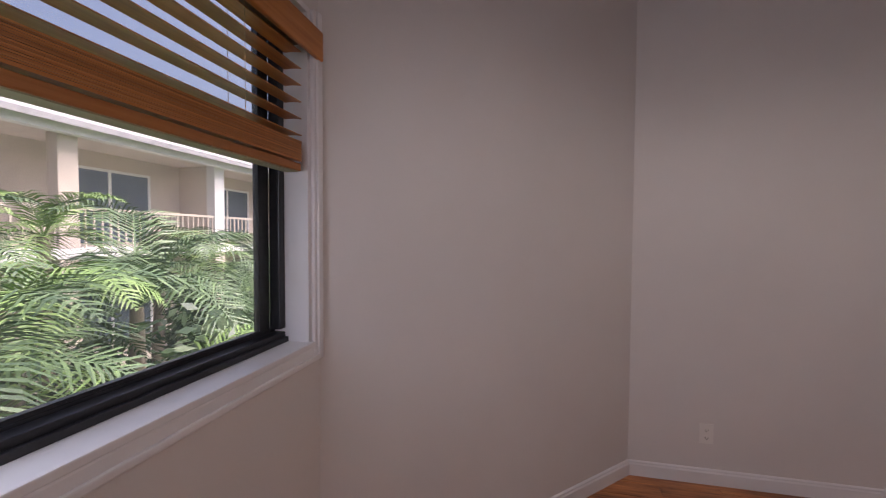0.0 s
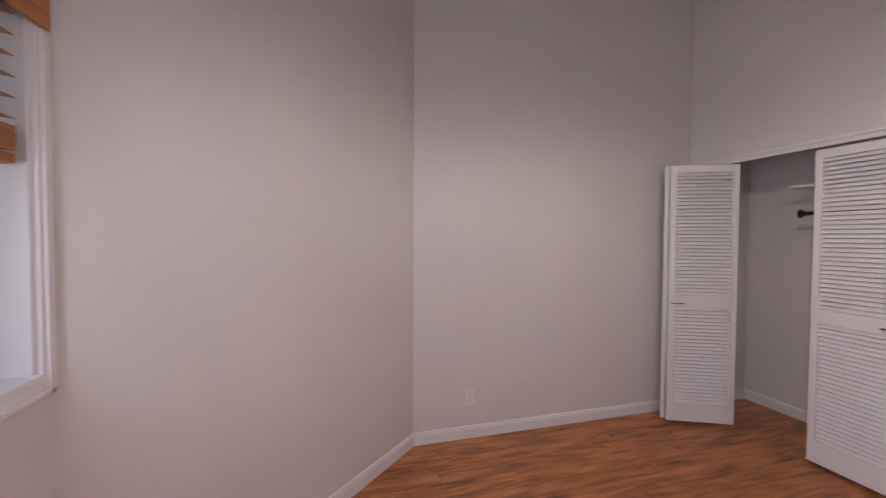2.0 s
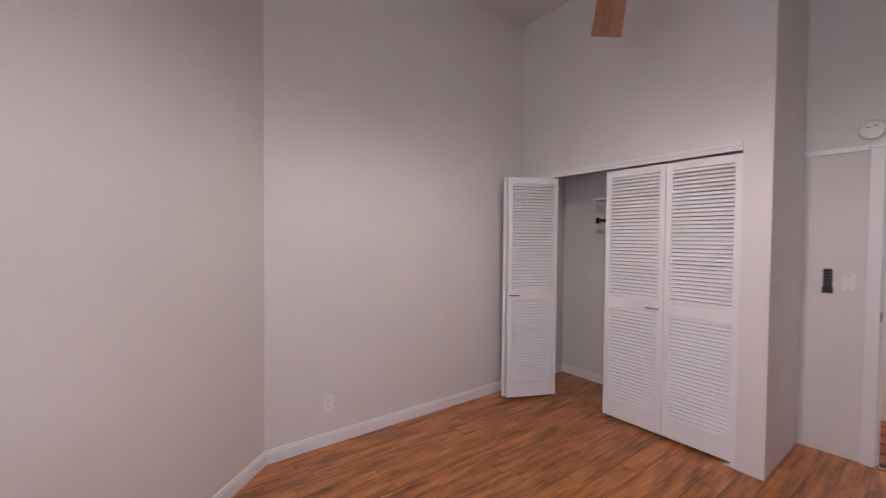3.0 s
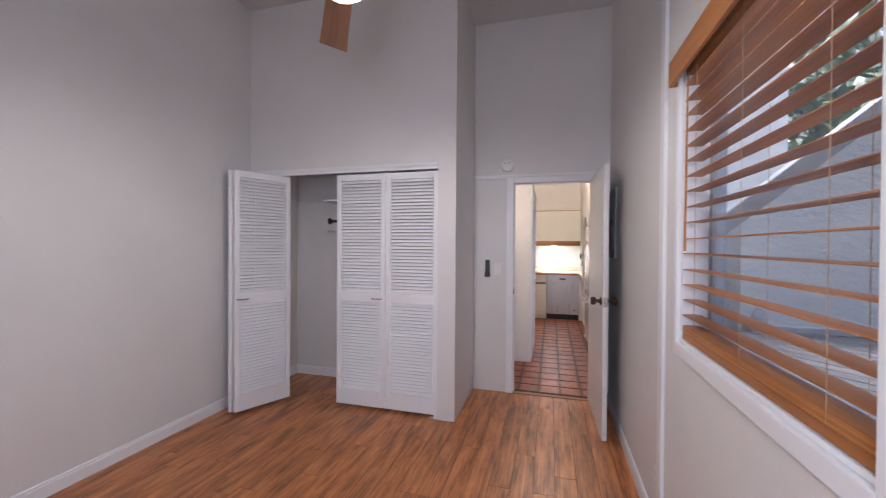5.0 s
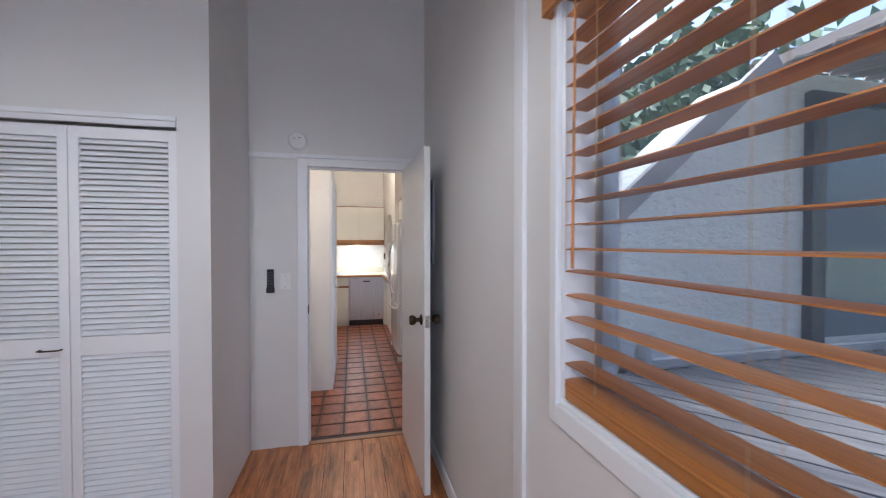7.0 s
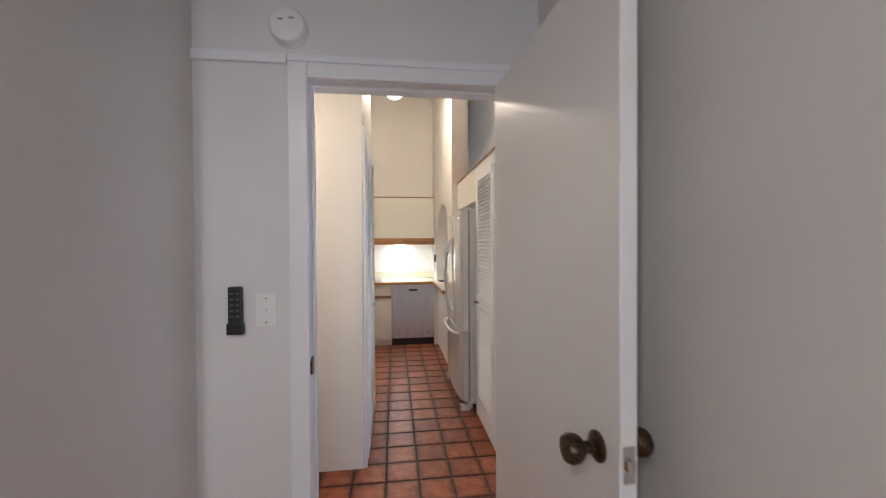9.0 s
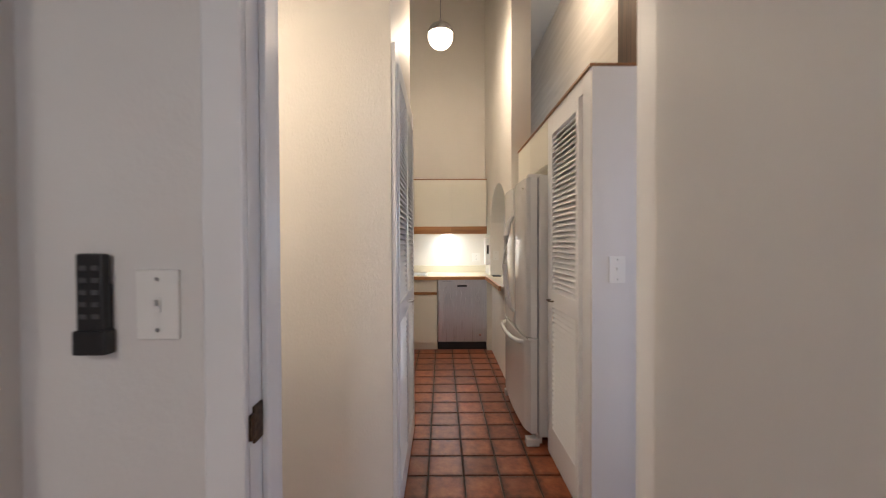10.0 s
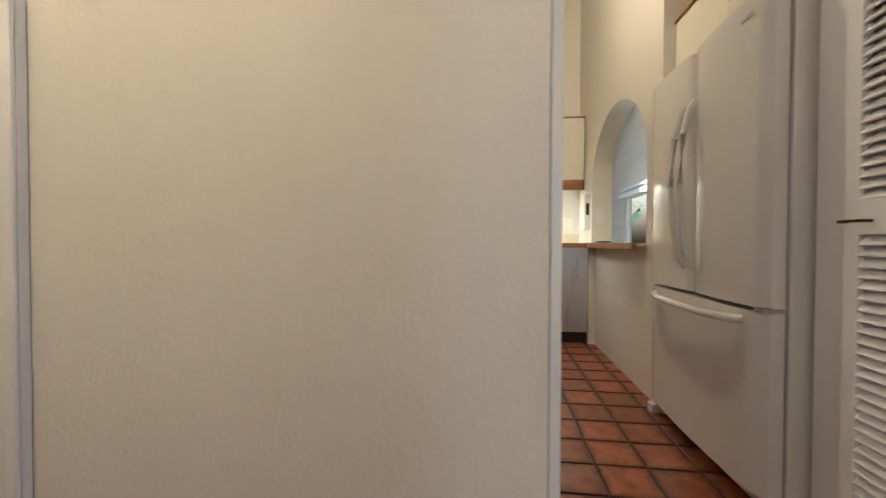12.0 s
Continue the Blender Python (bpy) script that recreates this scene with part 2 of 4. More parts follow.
def turned(bm, outline, seg=28, m=None, close=True):
    """Adds a body turned round z from (radius, height) pairs."""
    rings = []
    for r, z in outline:
        ring = []
        for k in range(seg):
            a = 2 * math.pi * k / seg
            p = Vector((r * math.cos(a), r * math.sin(a), z))
            ring.append(bm.verts.new(m @ p if m else p))
        rings.append(ring)
    for r0, r1 in zip(rings, rings[1:]):
        for k in range(seg):
            bm.faces.new((r0[k], r0[(k + 1) % seg], r1[(k + 1) % seg], r1[k]))
    if close:
        bm.faces.new(rings[0][::-1])
        bm.faces.new(rings[-1])
    return bm


def tube(bm, pts, r, seg=10):
    pts = [Vector(p) for p in pts]
    rings = []
    for i, p in enumerate(pts):
        d = (pts[min(i + 1, len(pts) - 1)] - pts[max(i - 1, 0)]).normalized()
        q = d.to_track_quat("Z", "Y")
        rr = r[i] if isinstance(r, (list, tuple)) else r
        rings.append([bm.verts.new(p + q @ Vector((rr * math.cos(2 * math.pi * k / seg), rr * math.sin(2 * math.pi * k / seg), 0))) for k in range(seg)])
    for r0, r1 in zip(rings, rings[1:]):
        for k in range(seg):
            bm.faces.new((r0[k], r0[(k + 1) % seg], r1[(k + 1) % seg], r1[k]))
    bm.faces.new(rings[0][::-1])
    bm.faces.new(rings[-1])
    return bm


def mesh_of(bm, name, material, smooth=False):
    me = bpy.data.meshes.new(name)
    bmesh.ops.recalc_face_normals(bm, faces=bm.faces)
    bm.to_mesh(me)
    bm.free()
    me.materials.append(material)
    if smooth:
        for p in me.polygons:
            p.use_smooth = True
        me.set_sharp_from_angle(angle=radians(40))
    return me


def part(name, bm, material, parent=None, label="", smooth=False, m=None):
    ob = new(name, bm if isinstance(bm, bpy.types.Mesh) else mesh_of(bm, name, material, smooth))
    if parent:
        ob.parent = parent
    if m:
        ob.matrix_local = m
    if label:
        ob["label"] = label
    return ob


def thing(name, m, label, category, group="", kind=""):
    ob = new(name)
    ob.matrix_world = m
    ob.empty_display_size = 0.1
    return tagged(ob, label, category, group, kind)


def setting(name, bm, material, label, category="wall", smooth=False):
    return tagged(part(name, bm, material, None, "", smooth), label, category, "", "structure")


I = Matrix.Identity(4)
# main planes of the plan
XW, YS, YN, XE, XC, XK = -0.49, -0.561, 2.671, 4.03, 3.255, 5.088
H, HK = 3.6, 4.8
DX, DY = 0.834, 1.385      # ends of the splayed wall

# ---- structure: bedroom ----
setting("wall_west", boxes((XW - 0.16, XW, -0.70, -0.35, 0, H), (XW - 0.16, XW, -0.35, 1.335, 0, 1.065), (XW - 0.16, XW, -0.35, 1.335, 2.19, H),
                           (XW - 0.16, XW, 1.335, DY, 0, H)), M_WALL, "off-white painted bedroom wall with a wide window")
bm = bmesh.new()
splay = Vector((DX - XW, YN - DY, 0))
sm = Matrix.Translation((XW, DY, 0)) @ Matrix.Rotation(math.atan2(splay.y, splay.x), 4, "Z")
box(bm, -0.06, splay.length + 0.06, 0.0, 0.14, 0, H, 0, sm)
setting("wall_splayed", bm, M_WALL, "off-white painted wall set diagonally across the corner")
setting("wall_north", boxes((DX, 4.15, YN, YN + 0.14, 0, H)), M_WALL, "off-white painted bedroom wall with an outlet")
setting("wall_south", boxes((XW - 0.16, 0.985, YS - 0.14, YS, 0, H), (2.0, XE, YS - 0.14, YS, 0, H), (0.985, 2.0, YS - 0.14, YS, 0, 1.04),
                            (0.985, 2.0, YS - 0.14, YS, 2.17, H)), M_WALL, "off-white painted bedroom wall with a blind-covered window")
setting("wall_closet_front", boxes((XC, XC + 0.11, 0.69, 0.84, 0, H), (XC, XC + 0.11, 0.84, YN, 2.075, H)), M_WALL, "off-white painted wall above a wide closet opening")
setting("wall_closet_side", boxes((XC + 0.11, XE, 0.69, 0.80, 0, H)), M_WALL, "off-white painted side wall of the closet")
setting("wall_closet_back", boxes((3.95, XE, 0.80, YN, 0, H)), M_WALL, "off-white painted wall inside the closet")
setting("wall_door", boxes((XE, XE + 0.12, 0.32, 2.81, 0, H), (XE, XE + 0.12, -0.443, 0.32, 2.045, H), (XE, XE + 0.12, -1.9, -0.443, 0, H),
                           (XE, XE + 0.12, -1.9, 2.81, H, HK)), M_WALL, "off-white painted wall with the bedroom doorway")
setting("ceiling", boxes((XW - 0.16, XE, -0.70, 2.81, H, H + 0.12)), M_CEIL, "plain white bedroom ceiling", "ceiling")

# ---- structure: hall, kitchen and the room beside it ----
setting("wall_hall", boxes((XK, 6.12, 0.195, 0.36, 2.13, HK), (XK, 5.14, 0.195, 0.36, 0, 2.13), (6.06, 6.12, 0.36, 0.9, 0, HK), (6.06, 6.12, 0.195, 0.36, 0, 2.13), (XK, XK + 0.1, 0.36, 1.6, 0, HK),
                               (XK + 0.1, 6.06, 0.8, 0.9, 0, HK)), M_PLASTER, "cream textured plaster wall round a louvred closet")
setting("wall_hall_end", boxes((XE + 0.12, XK, 1.5, 1.6, 0, HK)), M_PLASTER, "cream textured plaster wall closing the hall")
setting("wall_kitchen_back", boxes((8.80, 8.92, -0.63, 2.4, 0, HK)), M_PLASTER, "tall cream painted kitchen wall")
setting("wall_kitchen_north", boxes((6.12, 8.92, 2.4, 2.5, 0, HK), (6.02, 6.12, 0.9, 2.5, 0, HK)), M_PLASTER, "cream painted kitchen wall")


def arched_wall():
    """Wall between kitchen and dining room with a round-headed opening."""
    bm = bmesh.new()
    x0, x1, xa, xb, y0, y1, zs = 6.75, 8.92, 6.96, 8.25, -0.80, -0.63, 0.885
    r = (xb - xa) / 2
    zc = 1.42
    xc = (xa + xb) / 2
    arc = [(xc - r * math.cos(math.pi * k / 24), zc + 0.53 * math.sin(math.pi * k / 24)) for k in range(25)]

    def slab(poly):
        a = [bm.verts.new((x, y0, z)) for x, z in poly]
        c = [bm.verts.new((x, y1, z)) for x, z in poly]
        bm.faces.new(a), bm.faces.new(c[::-1])
        n = len(poly)
        for k in range(n):
            bm.faces.new((a[k], a[(k + 1) % n], c[(k + 1) % n], c[k]))
    slab([(x0, 0), (xa, 0), (xa, HK), (x0, HK)])
    slab([(xb, 0), (x1, 0), (x1, HK), (xb, HK)])
    slab([(xa, 0), (xb, 0), (xb, zs), (xa, zs)])
    slab([(xa, HK)] + [(xa, zc)] + arc[1:-1] + [(xb, zc), (xb, HK)])
    return bm


setting("wall_arch", arched_wall(), M_PLASTER, "cream painted kitchen wall with an arched pass-through")
setting("wall_dining_south", boxes((5.25, 9.3, -1.87, -1.75, 0, HK), (9.3, 10.9, -1.87, -1.75, 0, 0.75), (9.3, 10.9, -1.87, -1.75, 1.62, HK), (10.9, 11.6, -1.87, -1.75, 0, HK),
                                   (XE + 0.12, 4.25, -1.87, -1.75, 0, HK), (4.25, 5.0, -1.87, -1.75, 2.15, HK), (5.0, 5.25, -1.87, -1.75, 0, HK)),
        M_BOARDWALL, "whitewashed boarded wall with a window and an added hall door opening")
setting("wall_dining_east", boxes((11.5, 11.6, -1.75, -0.6, 0, HK), (8.92, 11.6, -0.63, -0.53, 0, HK)), M_WALL, "white painted far wall of the dining room")
setting("ceiling_kitchen", boxes((XE, 11.6, -1.9, 2.5, HK, HK + 0.12)), M_CEIL, "high white kitchen ceiling", "ceiling")

# floors: dark beds under the pieces
setting("floor", boxes((XW - 0.1, XE + 0.03, -0.60, 2.72, -0.12, -0.008)), M_FLOORJOINT, "brown walnut-look plank floor", "floor")
setting("floor_tiled", boxes((XE + 0.03, 11.6, -1.87, 2.5, -0.12, -0.007)), M_GROUT, "terracotta tiled floor with dark joints", "floor")

# ---- trim ----


def baseboard(name, pts, into, h=0.09):
    """A moulded skirting along a line of floor points; into: side on which the room lies."""
    bm = bmesh.new()
    prof = [(0, 0), (0.014, 0), (0.014, h - 0.022), (0.010, h - 0.014), (0.010, h - 0.006), (0.004, h), (0, h)]
    p = [Vector((*q, 0)) for q in pts]
    dirs = [(b - a).normalized() for a, b in zip(p, p[1:])]
    nor = [Vector((-d.y, d.x, 0)) * into for d in dirs]
    rings = []
    for i, q in enumerate(p):
        n0, n1 = nor[max(i - 1, 0)], nor[min(i, len(nor) - 1)]
        n = (n0 + n1).normalized()
        n = n / max(0.3, n.dot(n0))
        rings.append([bm.verts.new(q + n * o + Vector((0, 0, z))) for o, z in prof])
    for r0, r1 in zip(rings, rings[1:]):
        for k in range(len(prof) - 1):
            bm.faces.new((r0[k], r0[k + 1], r1[k + 1], r1[k]))
    bm.faces.new(rings[0]), bm.faces.new(rings[-1][::-1])
    return setting(name, bm, M_TRIM, "white painted moulded baseboard", "baseboard")


baseboard("baseboard_north", [(XW, -0.5), (XW, DY), (DX, YN), (XC + 0.1, YN)], -1)
baseboard("baseboard_closet_end", [(XC + 0.10, 0.842), (XC, 0.842), (XC, 0.69), (XE, 0.69), (XE, 0.375)], 1)
baseboard("baseboard_closet", [(XC + 0.12, YN), (3.95, YN), (3.95, 0.85)], -1)
baseboard("baseboard_south", [(XE, YS), (2.288, YS)], -1)
baseboard("baseboard_south_west", [(2.212, YS), (1.0, YS), (XW, YS)], -1)


def battens():
    for nm, x0, x1, d in (("trim_batten", 2.215, 2.285, 0.016), ("trim_batten_west", 0.918, 0.948, 0.022)):
        setting(nm, boxes((x0, x1, YS, YS + d, 0.0, H, 0.003)), M_TRIM, "white painted vertical wall batten", "trim")


battens()
setting("trim_rail", boxes((XE - 0.014, XE, 0.372, 0.69, 2.078, 2.115, 0.004), (XE - 0.012, XE, -0.55, 0.372, 2.088, 2.115, 0.004)), M_TRIM, "white painted horizontal rail at door-head height", "trim")

setting("trim_closet_head", boxes((XC - 0.012, XC, 0.838, YN, 2.078, 2.102, 0.003)), M_TRIM, "white painted strip above the closet track", "trim")

# ---- doorway and door ----
jamb = boxes((XE - 0.016, XE + 0.0, 0.302, 0.37, 0, 2.085, 0.004), (XE - 0.016, XE, -0.50, -0.425, 0, 2.085, 0.004), (XE - 0.016, XE, -0.425, 0.302, 2.03, 2.085, 0.004),
             (XE, XE + 0.12, 0.302, 0.32, 0, 2.03), (XE, XE + 0.12, -0.443, -0.425, 0, 2.03), (XE, XE + 0.12, -0.443, 0.32, 2.03, 2.045),
             (XE + 0.045, XE + 0.058, 0.290, 0.302, 0, 2.03, 0.003), (XE + 0.045, XE + 0.058, -0.425, 0.302, 2.018, 2.03, 0.003),
             (XE + 0.12, XE + 0.136, 0.302, 0.37, 0, 2.085, 0.004), (XE + 0.12, XE + 0.136, -0.50, -0.425, 0, 2.085, 0.004), (XE + 0.12, XE + 0.136, -0.425, 0.302, 2.03, 2.085, 0.004))
frame_ob = setting("door_frame", jamb, M_TRIM, "white painted door frame and casing", "door frame")
part("strike_plate", boxes((XE + 0.010, XE + 0.042, 0.298, 0.302, 0.955, 1.02, 0.001), (XE - 0.004, XE + 0.010, 0.296, 0.302, 0.965, 1.01, 0.002)), M_BRONZE, frame_ob, "worn bronze strike plate")
setting("threshold", boxes((XE - 0.02, XE + 0.03, -0.42, 0.30, -0.008, 0.008, 0.004)), wood("threshold_wood", (0.2, 0.08, 0.03), (0.34, 0.16, 0.07), (0.44, 0.24, 0.12), 1), "narrow wooden threshold strip", "threshold")

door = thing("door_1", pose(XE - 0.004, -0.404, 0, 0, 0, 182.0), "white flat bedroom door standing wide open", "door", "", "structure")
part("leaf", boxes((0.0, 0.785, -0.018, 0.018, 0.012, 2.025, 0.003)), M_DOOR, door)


def knob(parent, side):
    bm = bmesh.new()
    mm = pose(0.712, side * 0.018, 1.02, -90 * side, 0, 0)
    turned(bm, [(0.031, 0), (0.031, 0.005), (0.024, 0.010), (0.013, 0.014), (0.012, 0.032), (0.022, 0.038), (0.029, 0.048), (0.030, 0.062), (0.025, 0.072), (0.012, 0.075)], 24, mm)
    return part("door_knob", bm, M_BRONZE, parent, "dark bronze round knob", True)


knob(door, 1)
knob(door, -1)
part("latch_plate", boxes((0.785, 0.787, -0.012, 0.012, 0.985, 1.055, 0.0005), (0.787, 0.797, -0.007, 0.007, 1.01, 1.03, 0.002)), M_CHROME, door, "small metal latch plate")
for hz in (0.25, 1.05, 1.82):
    bm = bmesh.new()
    tube(bm, [(-0.002, 0.022, hz - 0.045), (-0.002, 0.022, hz + 0.045)], 0.006)
    part("hinge", bm, M_BRONZE, door)

# ---- west window and raised blind ----


def west_window():
    w = thing("window_1", I, "wide fixed window in a black metal frame with white trim", "window", "", "structure")
    xf = XW - 0.085
    part("window_frame", boxes((xf - 0.04, xf, -0.33, 1.315, 1.085, 1.118, 0.003), (xf - 0.04, xf, -0.33, 1.315, 2.13, 2.17), (xf - 0.04, xf, 1.285, 1.315, 1.13, 2.13, 0.003), (xf - 0.04, xf, -0.33, -0.30, 1.13, 2.13),
                               (xf - 0.055, xf - 0.04, -0.33, 1.315, 1.07, 1.135), (xf - 0.06, xf - 0.04, 1.235, 1.285, 1.13, 2.13), (xf, xf + 0.012, -0.33, 1.315, 1.085, 1.102, 0.002)), M_FRAME, w, "black metal frame")
    part("jamb_lining", boxes((xf - 0.06, XW + 0.002, 1.315, 1.334, 1.085, 2.17), (xf - 0.06, XW + 0.002, -0.349, -0.33, 1.085, 2.17), (xf - 0.06, XW + 0.002, -0.349, 1.334, 2.17, 2.189)), M_TRIM, w)
    part("window_sill", boxes((xf - 0.06, XW + 0.016, -0.349, 1.334, 1.066, 1.085, 0.004)), M_TRIM, w, "white painted sill")
    part("casing", boxes((XW, XW + 0.014, 1.334, 1.378, 1.03, 2.19, 0.005), (XW, XW + 0.014, -0.39, 1.334, 1.03, 1.066, 0.005), (XW, XW + 0.022, 1.350, 1.378, 1.02, 2.19, 0.004), (XW, XW + 0.022, -0.39, 1.378, 1.02, 1.038, 0.004)), M_TRIM, w)
    p = part("pane", boxes((xf - 0.030, xf - 0.026, -0.30, 1.285, 1.13, 2.13)), M_GLASS, w)
    p.visible_shadow = False
    p = part("insect_screen", boxes((xf - 0.048, xf - 0.047, -0.30, 1.285, 1.13, 2.13)), M_SCREEN, w, "fine grey insect screen")
    p.visible_shadow = False


west_window()


def slat_mesh(length, width, axis):
    """A thin slightly crowned wooden slat, lengthwise on x (axis 0) or y (axis 1)."""
    bm = bmesh.new()
    n = 4
    top, bot = [], []
    for s in (0, 1):
        u = length * (s - 0.5)
        for lst, dz in ((top, 0.0015), (bot, -0.0015)):
            row = []
            for k in range(n + 1):
                w = width * (k / n - 0.5)
                z = dz + 0.0022 * (1 - (2 * k / n - 1) ** 2)
                row.append(bm.verts.new((u, w, z) if axis == 0 else (w, u, z)))
            lst.append(row)
    for k in range(n):
        bm.faces.new((top[0][k], top[0][k + 1], top[1][k + 1], top[1][k]))
        bm.faces.new((bot[0][k + 1], bot[0][k], bot[1][k], bot[1][k + 1]))
    for s in (0, 1):
        for k in range(n):
            bm.faces.new((top[s][k], bot[s][k], bot[s][k + 1], top[s][k + 1]))
    for k in (0, n):
        bm.faces.new((top[0][k], top[1][k], bot[1][k], bot[0][k]))
    return mesh_of(bm, "slat", M_BLIND if axis == 0 else M_BLINDY, True)


def west_blind():
    b = thing("window_blind", pose(XW - 0.03, 0.485, 0), "honey-brown wooden blind drawn up halfway", "window blind", "wooden blinds")
    L = 1.60
    part("valance", boxes((0.044, 0.060, -0.86, 0.885, 2.030, 2.125, 0.004), (-0.01, 0.044, 0.868, 0.885, 2.030, 2.125, 0.002)), M_BLINDY, b, "moulded wooden valance")
    part("headrail", boxes((-0.03, 0.03, -L / 2, L / 2, 2.05, 2.105, 0.003)), paint("headrail_olive", (0.20, 0.17, 0.10), 0.5), b)
    me = slat_mesh(L, 0.058, 1)
    for k in range(6):
        part("slat", me, None, b, m=pose(0, 0, 2.030 - 0.053 * k, 0, 4, 0))
    for k in range(17):
        part("slat", me, None, b, m=pose(random.uniform(-0.0015, 0.0015), 0, 1.742 - 0.0038 * k))
    part("bottom_rail", boxes((-0.027, 0.027, -L / 2, L / 2, 1.649, 1.674, 0.004)), M_BLINDY, b)
    part("rail_base", boxes((-0.022, 0.022, -L / 2 + 0.01, L / 2 - 0.01, 1.646, 1.649)), paint("olive_underside", (0.35, 0.36, 0.22), 0.6), b)
    for y in (-0.55, 0.0, 0.55):
        for x in (-0.026, 0.026):
            bm = bmesh.new()
            tube(bm, [(x, y, 2.06), (x, y, 1.648)], 0.0008, 6)
            part("ladder_cord", bm, M_CORD, b)


west_blind()

# ---- south window and lowered blind ----


def south_window():
    w = thing("window_2", I, "sliding window in a worn black frame behind a blind", "window", "", "structure")
    part("casing", boxes((2.0, 2.035, YS, YS + 0.018, 0.985, 2.20, 0.004), (0.950, 0.985, YS, YS + 0.018, 0.985, 2.20, 0.004), (0.985, 2.0, YS, YS + 0.018, 0.985, 1.04, 0.004), (0.985, 2.0, YS, YS + 0.018, 2.17, 2.20, 0.004)), M_TRIM, w)
    part("jamb_lining", boxes((1.985, 2.0, YS - 0.14, YS, 1.055, 2.155), (0.985, 1.0, YS - 0.14, YS, 1.055, 2.155), (0.985, 2.0, YS - 0.14, YS, 2.155, 2.17)), M_TRIM, w)
    part("window_sill", boxes((0.985, 2.0, YS - 0.14, YS + 0.004, 1.04, 1.055, 0.003)), M_TRIM, w)
    yf = YS - 0.11
    part("window_frame", boxes((1.95, 1.985, yf - 0.03, yf + 0.02, 1.055, 2.155, 0.002), (1.0, 1.03, yf - 0.03, yf + 0.02, 1.055, 2.155, 0.002), (1.03, 1.95, yf - 0.03, yf + 0.02, 1.055, 1.085, 0.002), (1.03, 1.95, yf - 0.03, yf + 0.02, 2.125, 2.155, 0.002)), paint("grey_sash", (0.30, 0.32, 0.35), 0.5), w, "weathered grey sash")
    p = part("pane", boxes((1.03, 1.95, yf - 0.006, yf - 0.002, 1.085, 2.125)), M_GLASS, w)
    p.visible_shadow = False
    p = part("insect_screen", boxes((1.03, 1.95, yf - 0.020, yf - 0.019, 1.085, 2.125)), M_SCREEN, w, "fine grey insect screen")
    p.visible_shadow = False


south_window()


def south_blind():
    yb = -0.593
    b = thing("window_blind", pose(1.490, yb, 0), "honey-brown wooden blind let down with open slats", "window blind", "wooden blinds")
    L = 0.984
    part("valance", boxes((-0.55, 0.541, 0.064, 0.080, 2.085, 2.185, 0.004), (0.525, 0.541, 0.03, 0.064, 2.085, 2.185, 0.002)), M_BLIND, b, "moulded wooden valance")
    part("headrail", boxes((-L / 2, L / 2, -0.03, 0.03, 2.11, 2.15, 0.003)), M_BLIND, b)
    me = slat_mesh(L, 0.063, 0)
    for k in range(16):
        part("slat", me, None, b, m=pose(random.uniform(-0.001, 0.001), 0, 2.072 - 0.0612 * k, random.uniform(-2.5, 0.0), random.uniform(-0.2, 0.2), 0))
    for k in range(7):
        part("slat", me, None, b, m=pose(0, random.uniform(-0.001, 0.001), 1.087 + 0.0038 * k))
    part("bottom_rail", boxes((-L / 2, L / 2, -0.032, 0.032, 1.058, 1.084, 0.004)), M_BLIND, b)
    for x in (-0.36, 0.0, 0.36):
        for y in (-0.0325, 0.0325):
            bm = bmesh.new()
            tube(bm, [(x, y, 2.12), (x, y, 1.09)], 0.0009, 6)
            part("ladder_cord", bm, M_CORD, b)
    bm = bmesh.new()
    tube(bm, [(0.445, 0.036, 2.10), (0.446, 0.040, 1.41)], [0.003, 0.0045], 8)
    part("tilt_wand", bm, M_BLIND, b)


south_blind()

# ---- louvred folding doors ----
PANEL_CACHE = {}


def louvre_slat(w, hw):
    key = (round(w, 3), hw)
    if key not in PANEL_CACHE:
        bm = bmesh.new()
        box(bm, -w / 2, w / 2, -hw, hw, -0.003, 0.003, 0.0012, pose(0, 0, 0, 48, 0, 0))
        PANEL_CACHE[key] = mesh_of(bm, "louvre", M_LOUVRE)
    return PANEL_CACHE[key]


def louvre_panel(parent, w, z0, z1, m, mid=0.93, pitch=0.0275, base=0.14):
    """One leaf; its width runs on local x from 0 to w, its front faces local -y."""
    st, t = 0.042, 0.014
    p = part("panel", boxes((0.001, st, -t, t, z0, z1, 0.002), (w - st, w - 0.001, -t, t, z0, z1, 0.002), (st, w - st, -t, t, z0, z0 + base, 0.001),
                            (st, w - st, -t, t, mid, mid + 0.09, 0.001), (st, w - st, -t, t, z1 - 0.055, z1, 0.001)), M_LOUVRE, parent, "", False, m)
    me = louvre_slat(w - 2 * st + 0.006, (0.52 if pitch < 0.028 else 0.64) * pitch)
    for lo, hi in ((z0 + base, mid), (mid + 0.09, z1 - 0.055)):
        n = int((hi - lo) / pitch)
        for k in range(n):
            part("louvre", me, None, p, m=pose(w / 2, 0.001, lo + (k + 0.5) * (hi - lo) / n))
    return p


def pull(parent, x, z, y=-0.014, w=0.085):
    bm = bmesh.new()
    tube(bm, [(x - w / 2, y, z), (x - w / 2, y - 0.022, z), (x - w / 2 + 0.01, y - 0.026, z), (x + w / 2 - 0.01, y - 0.026, z), (x + w / 2, y - 0.022, z), (x + w / 2, y, z)], 0.0042, 8)
    return part("handle", bm, M_BRONZE, parent, "slim dark metal pull", True)


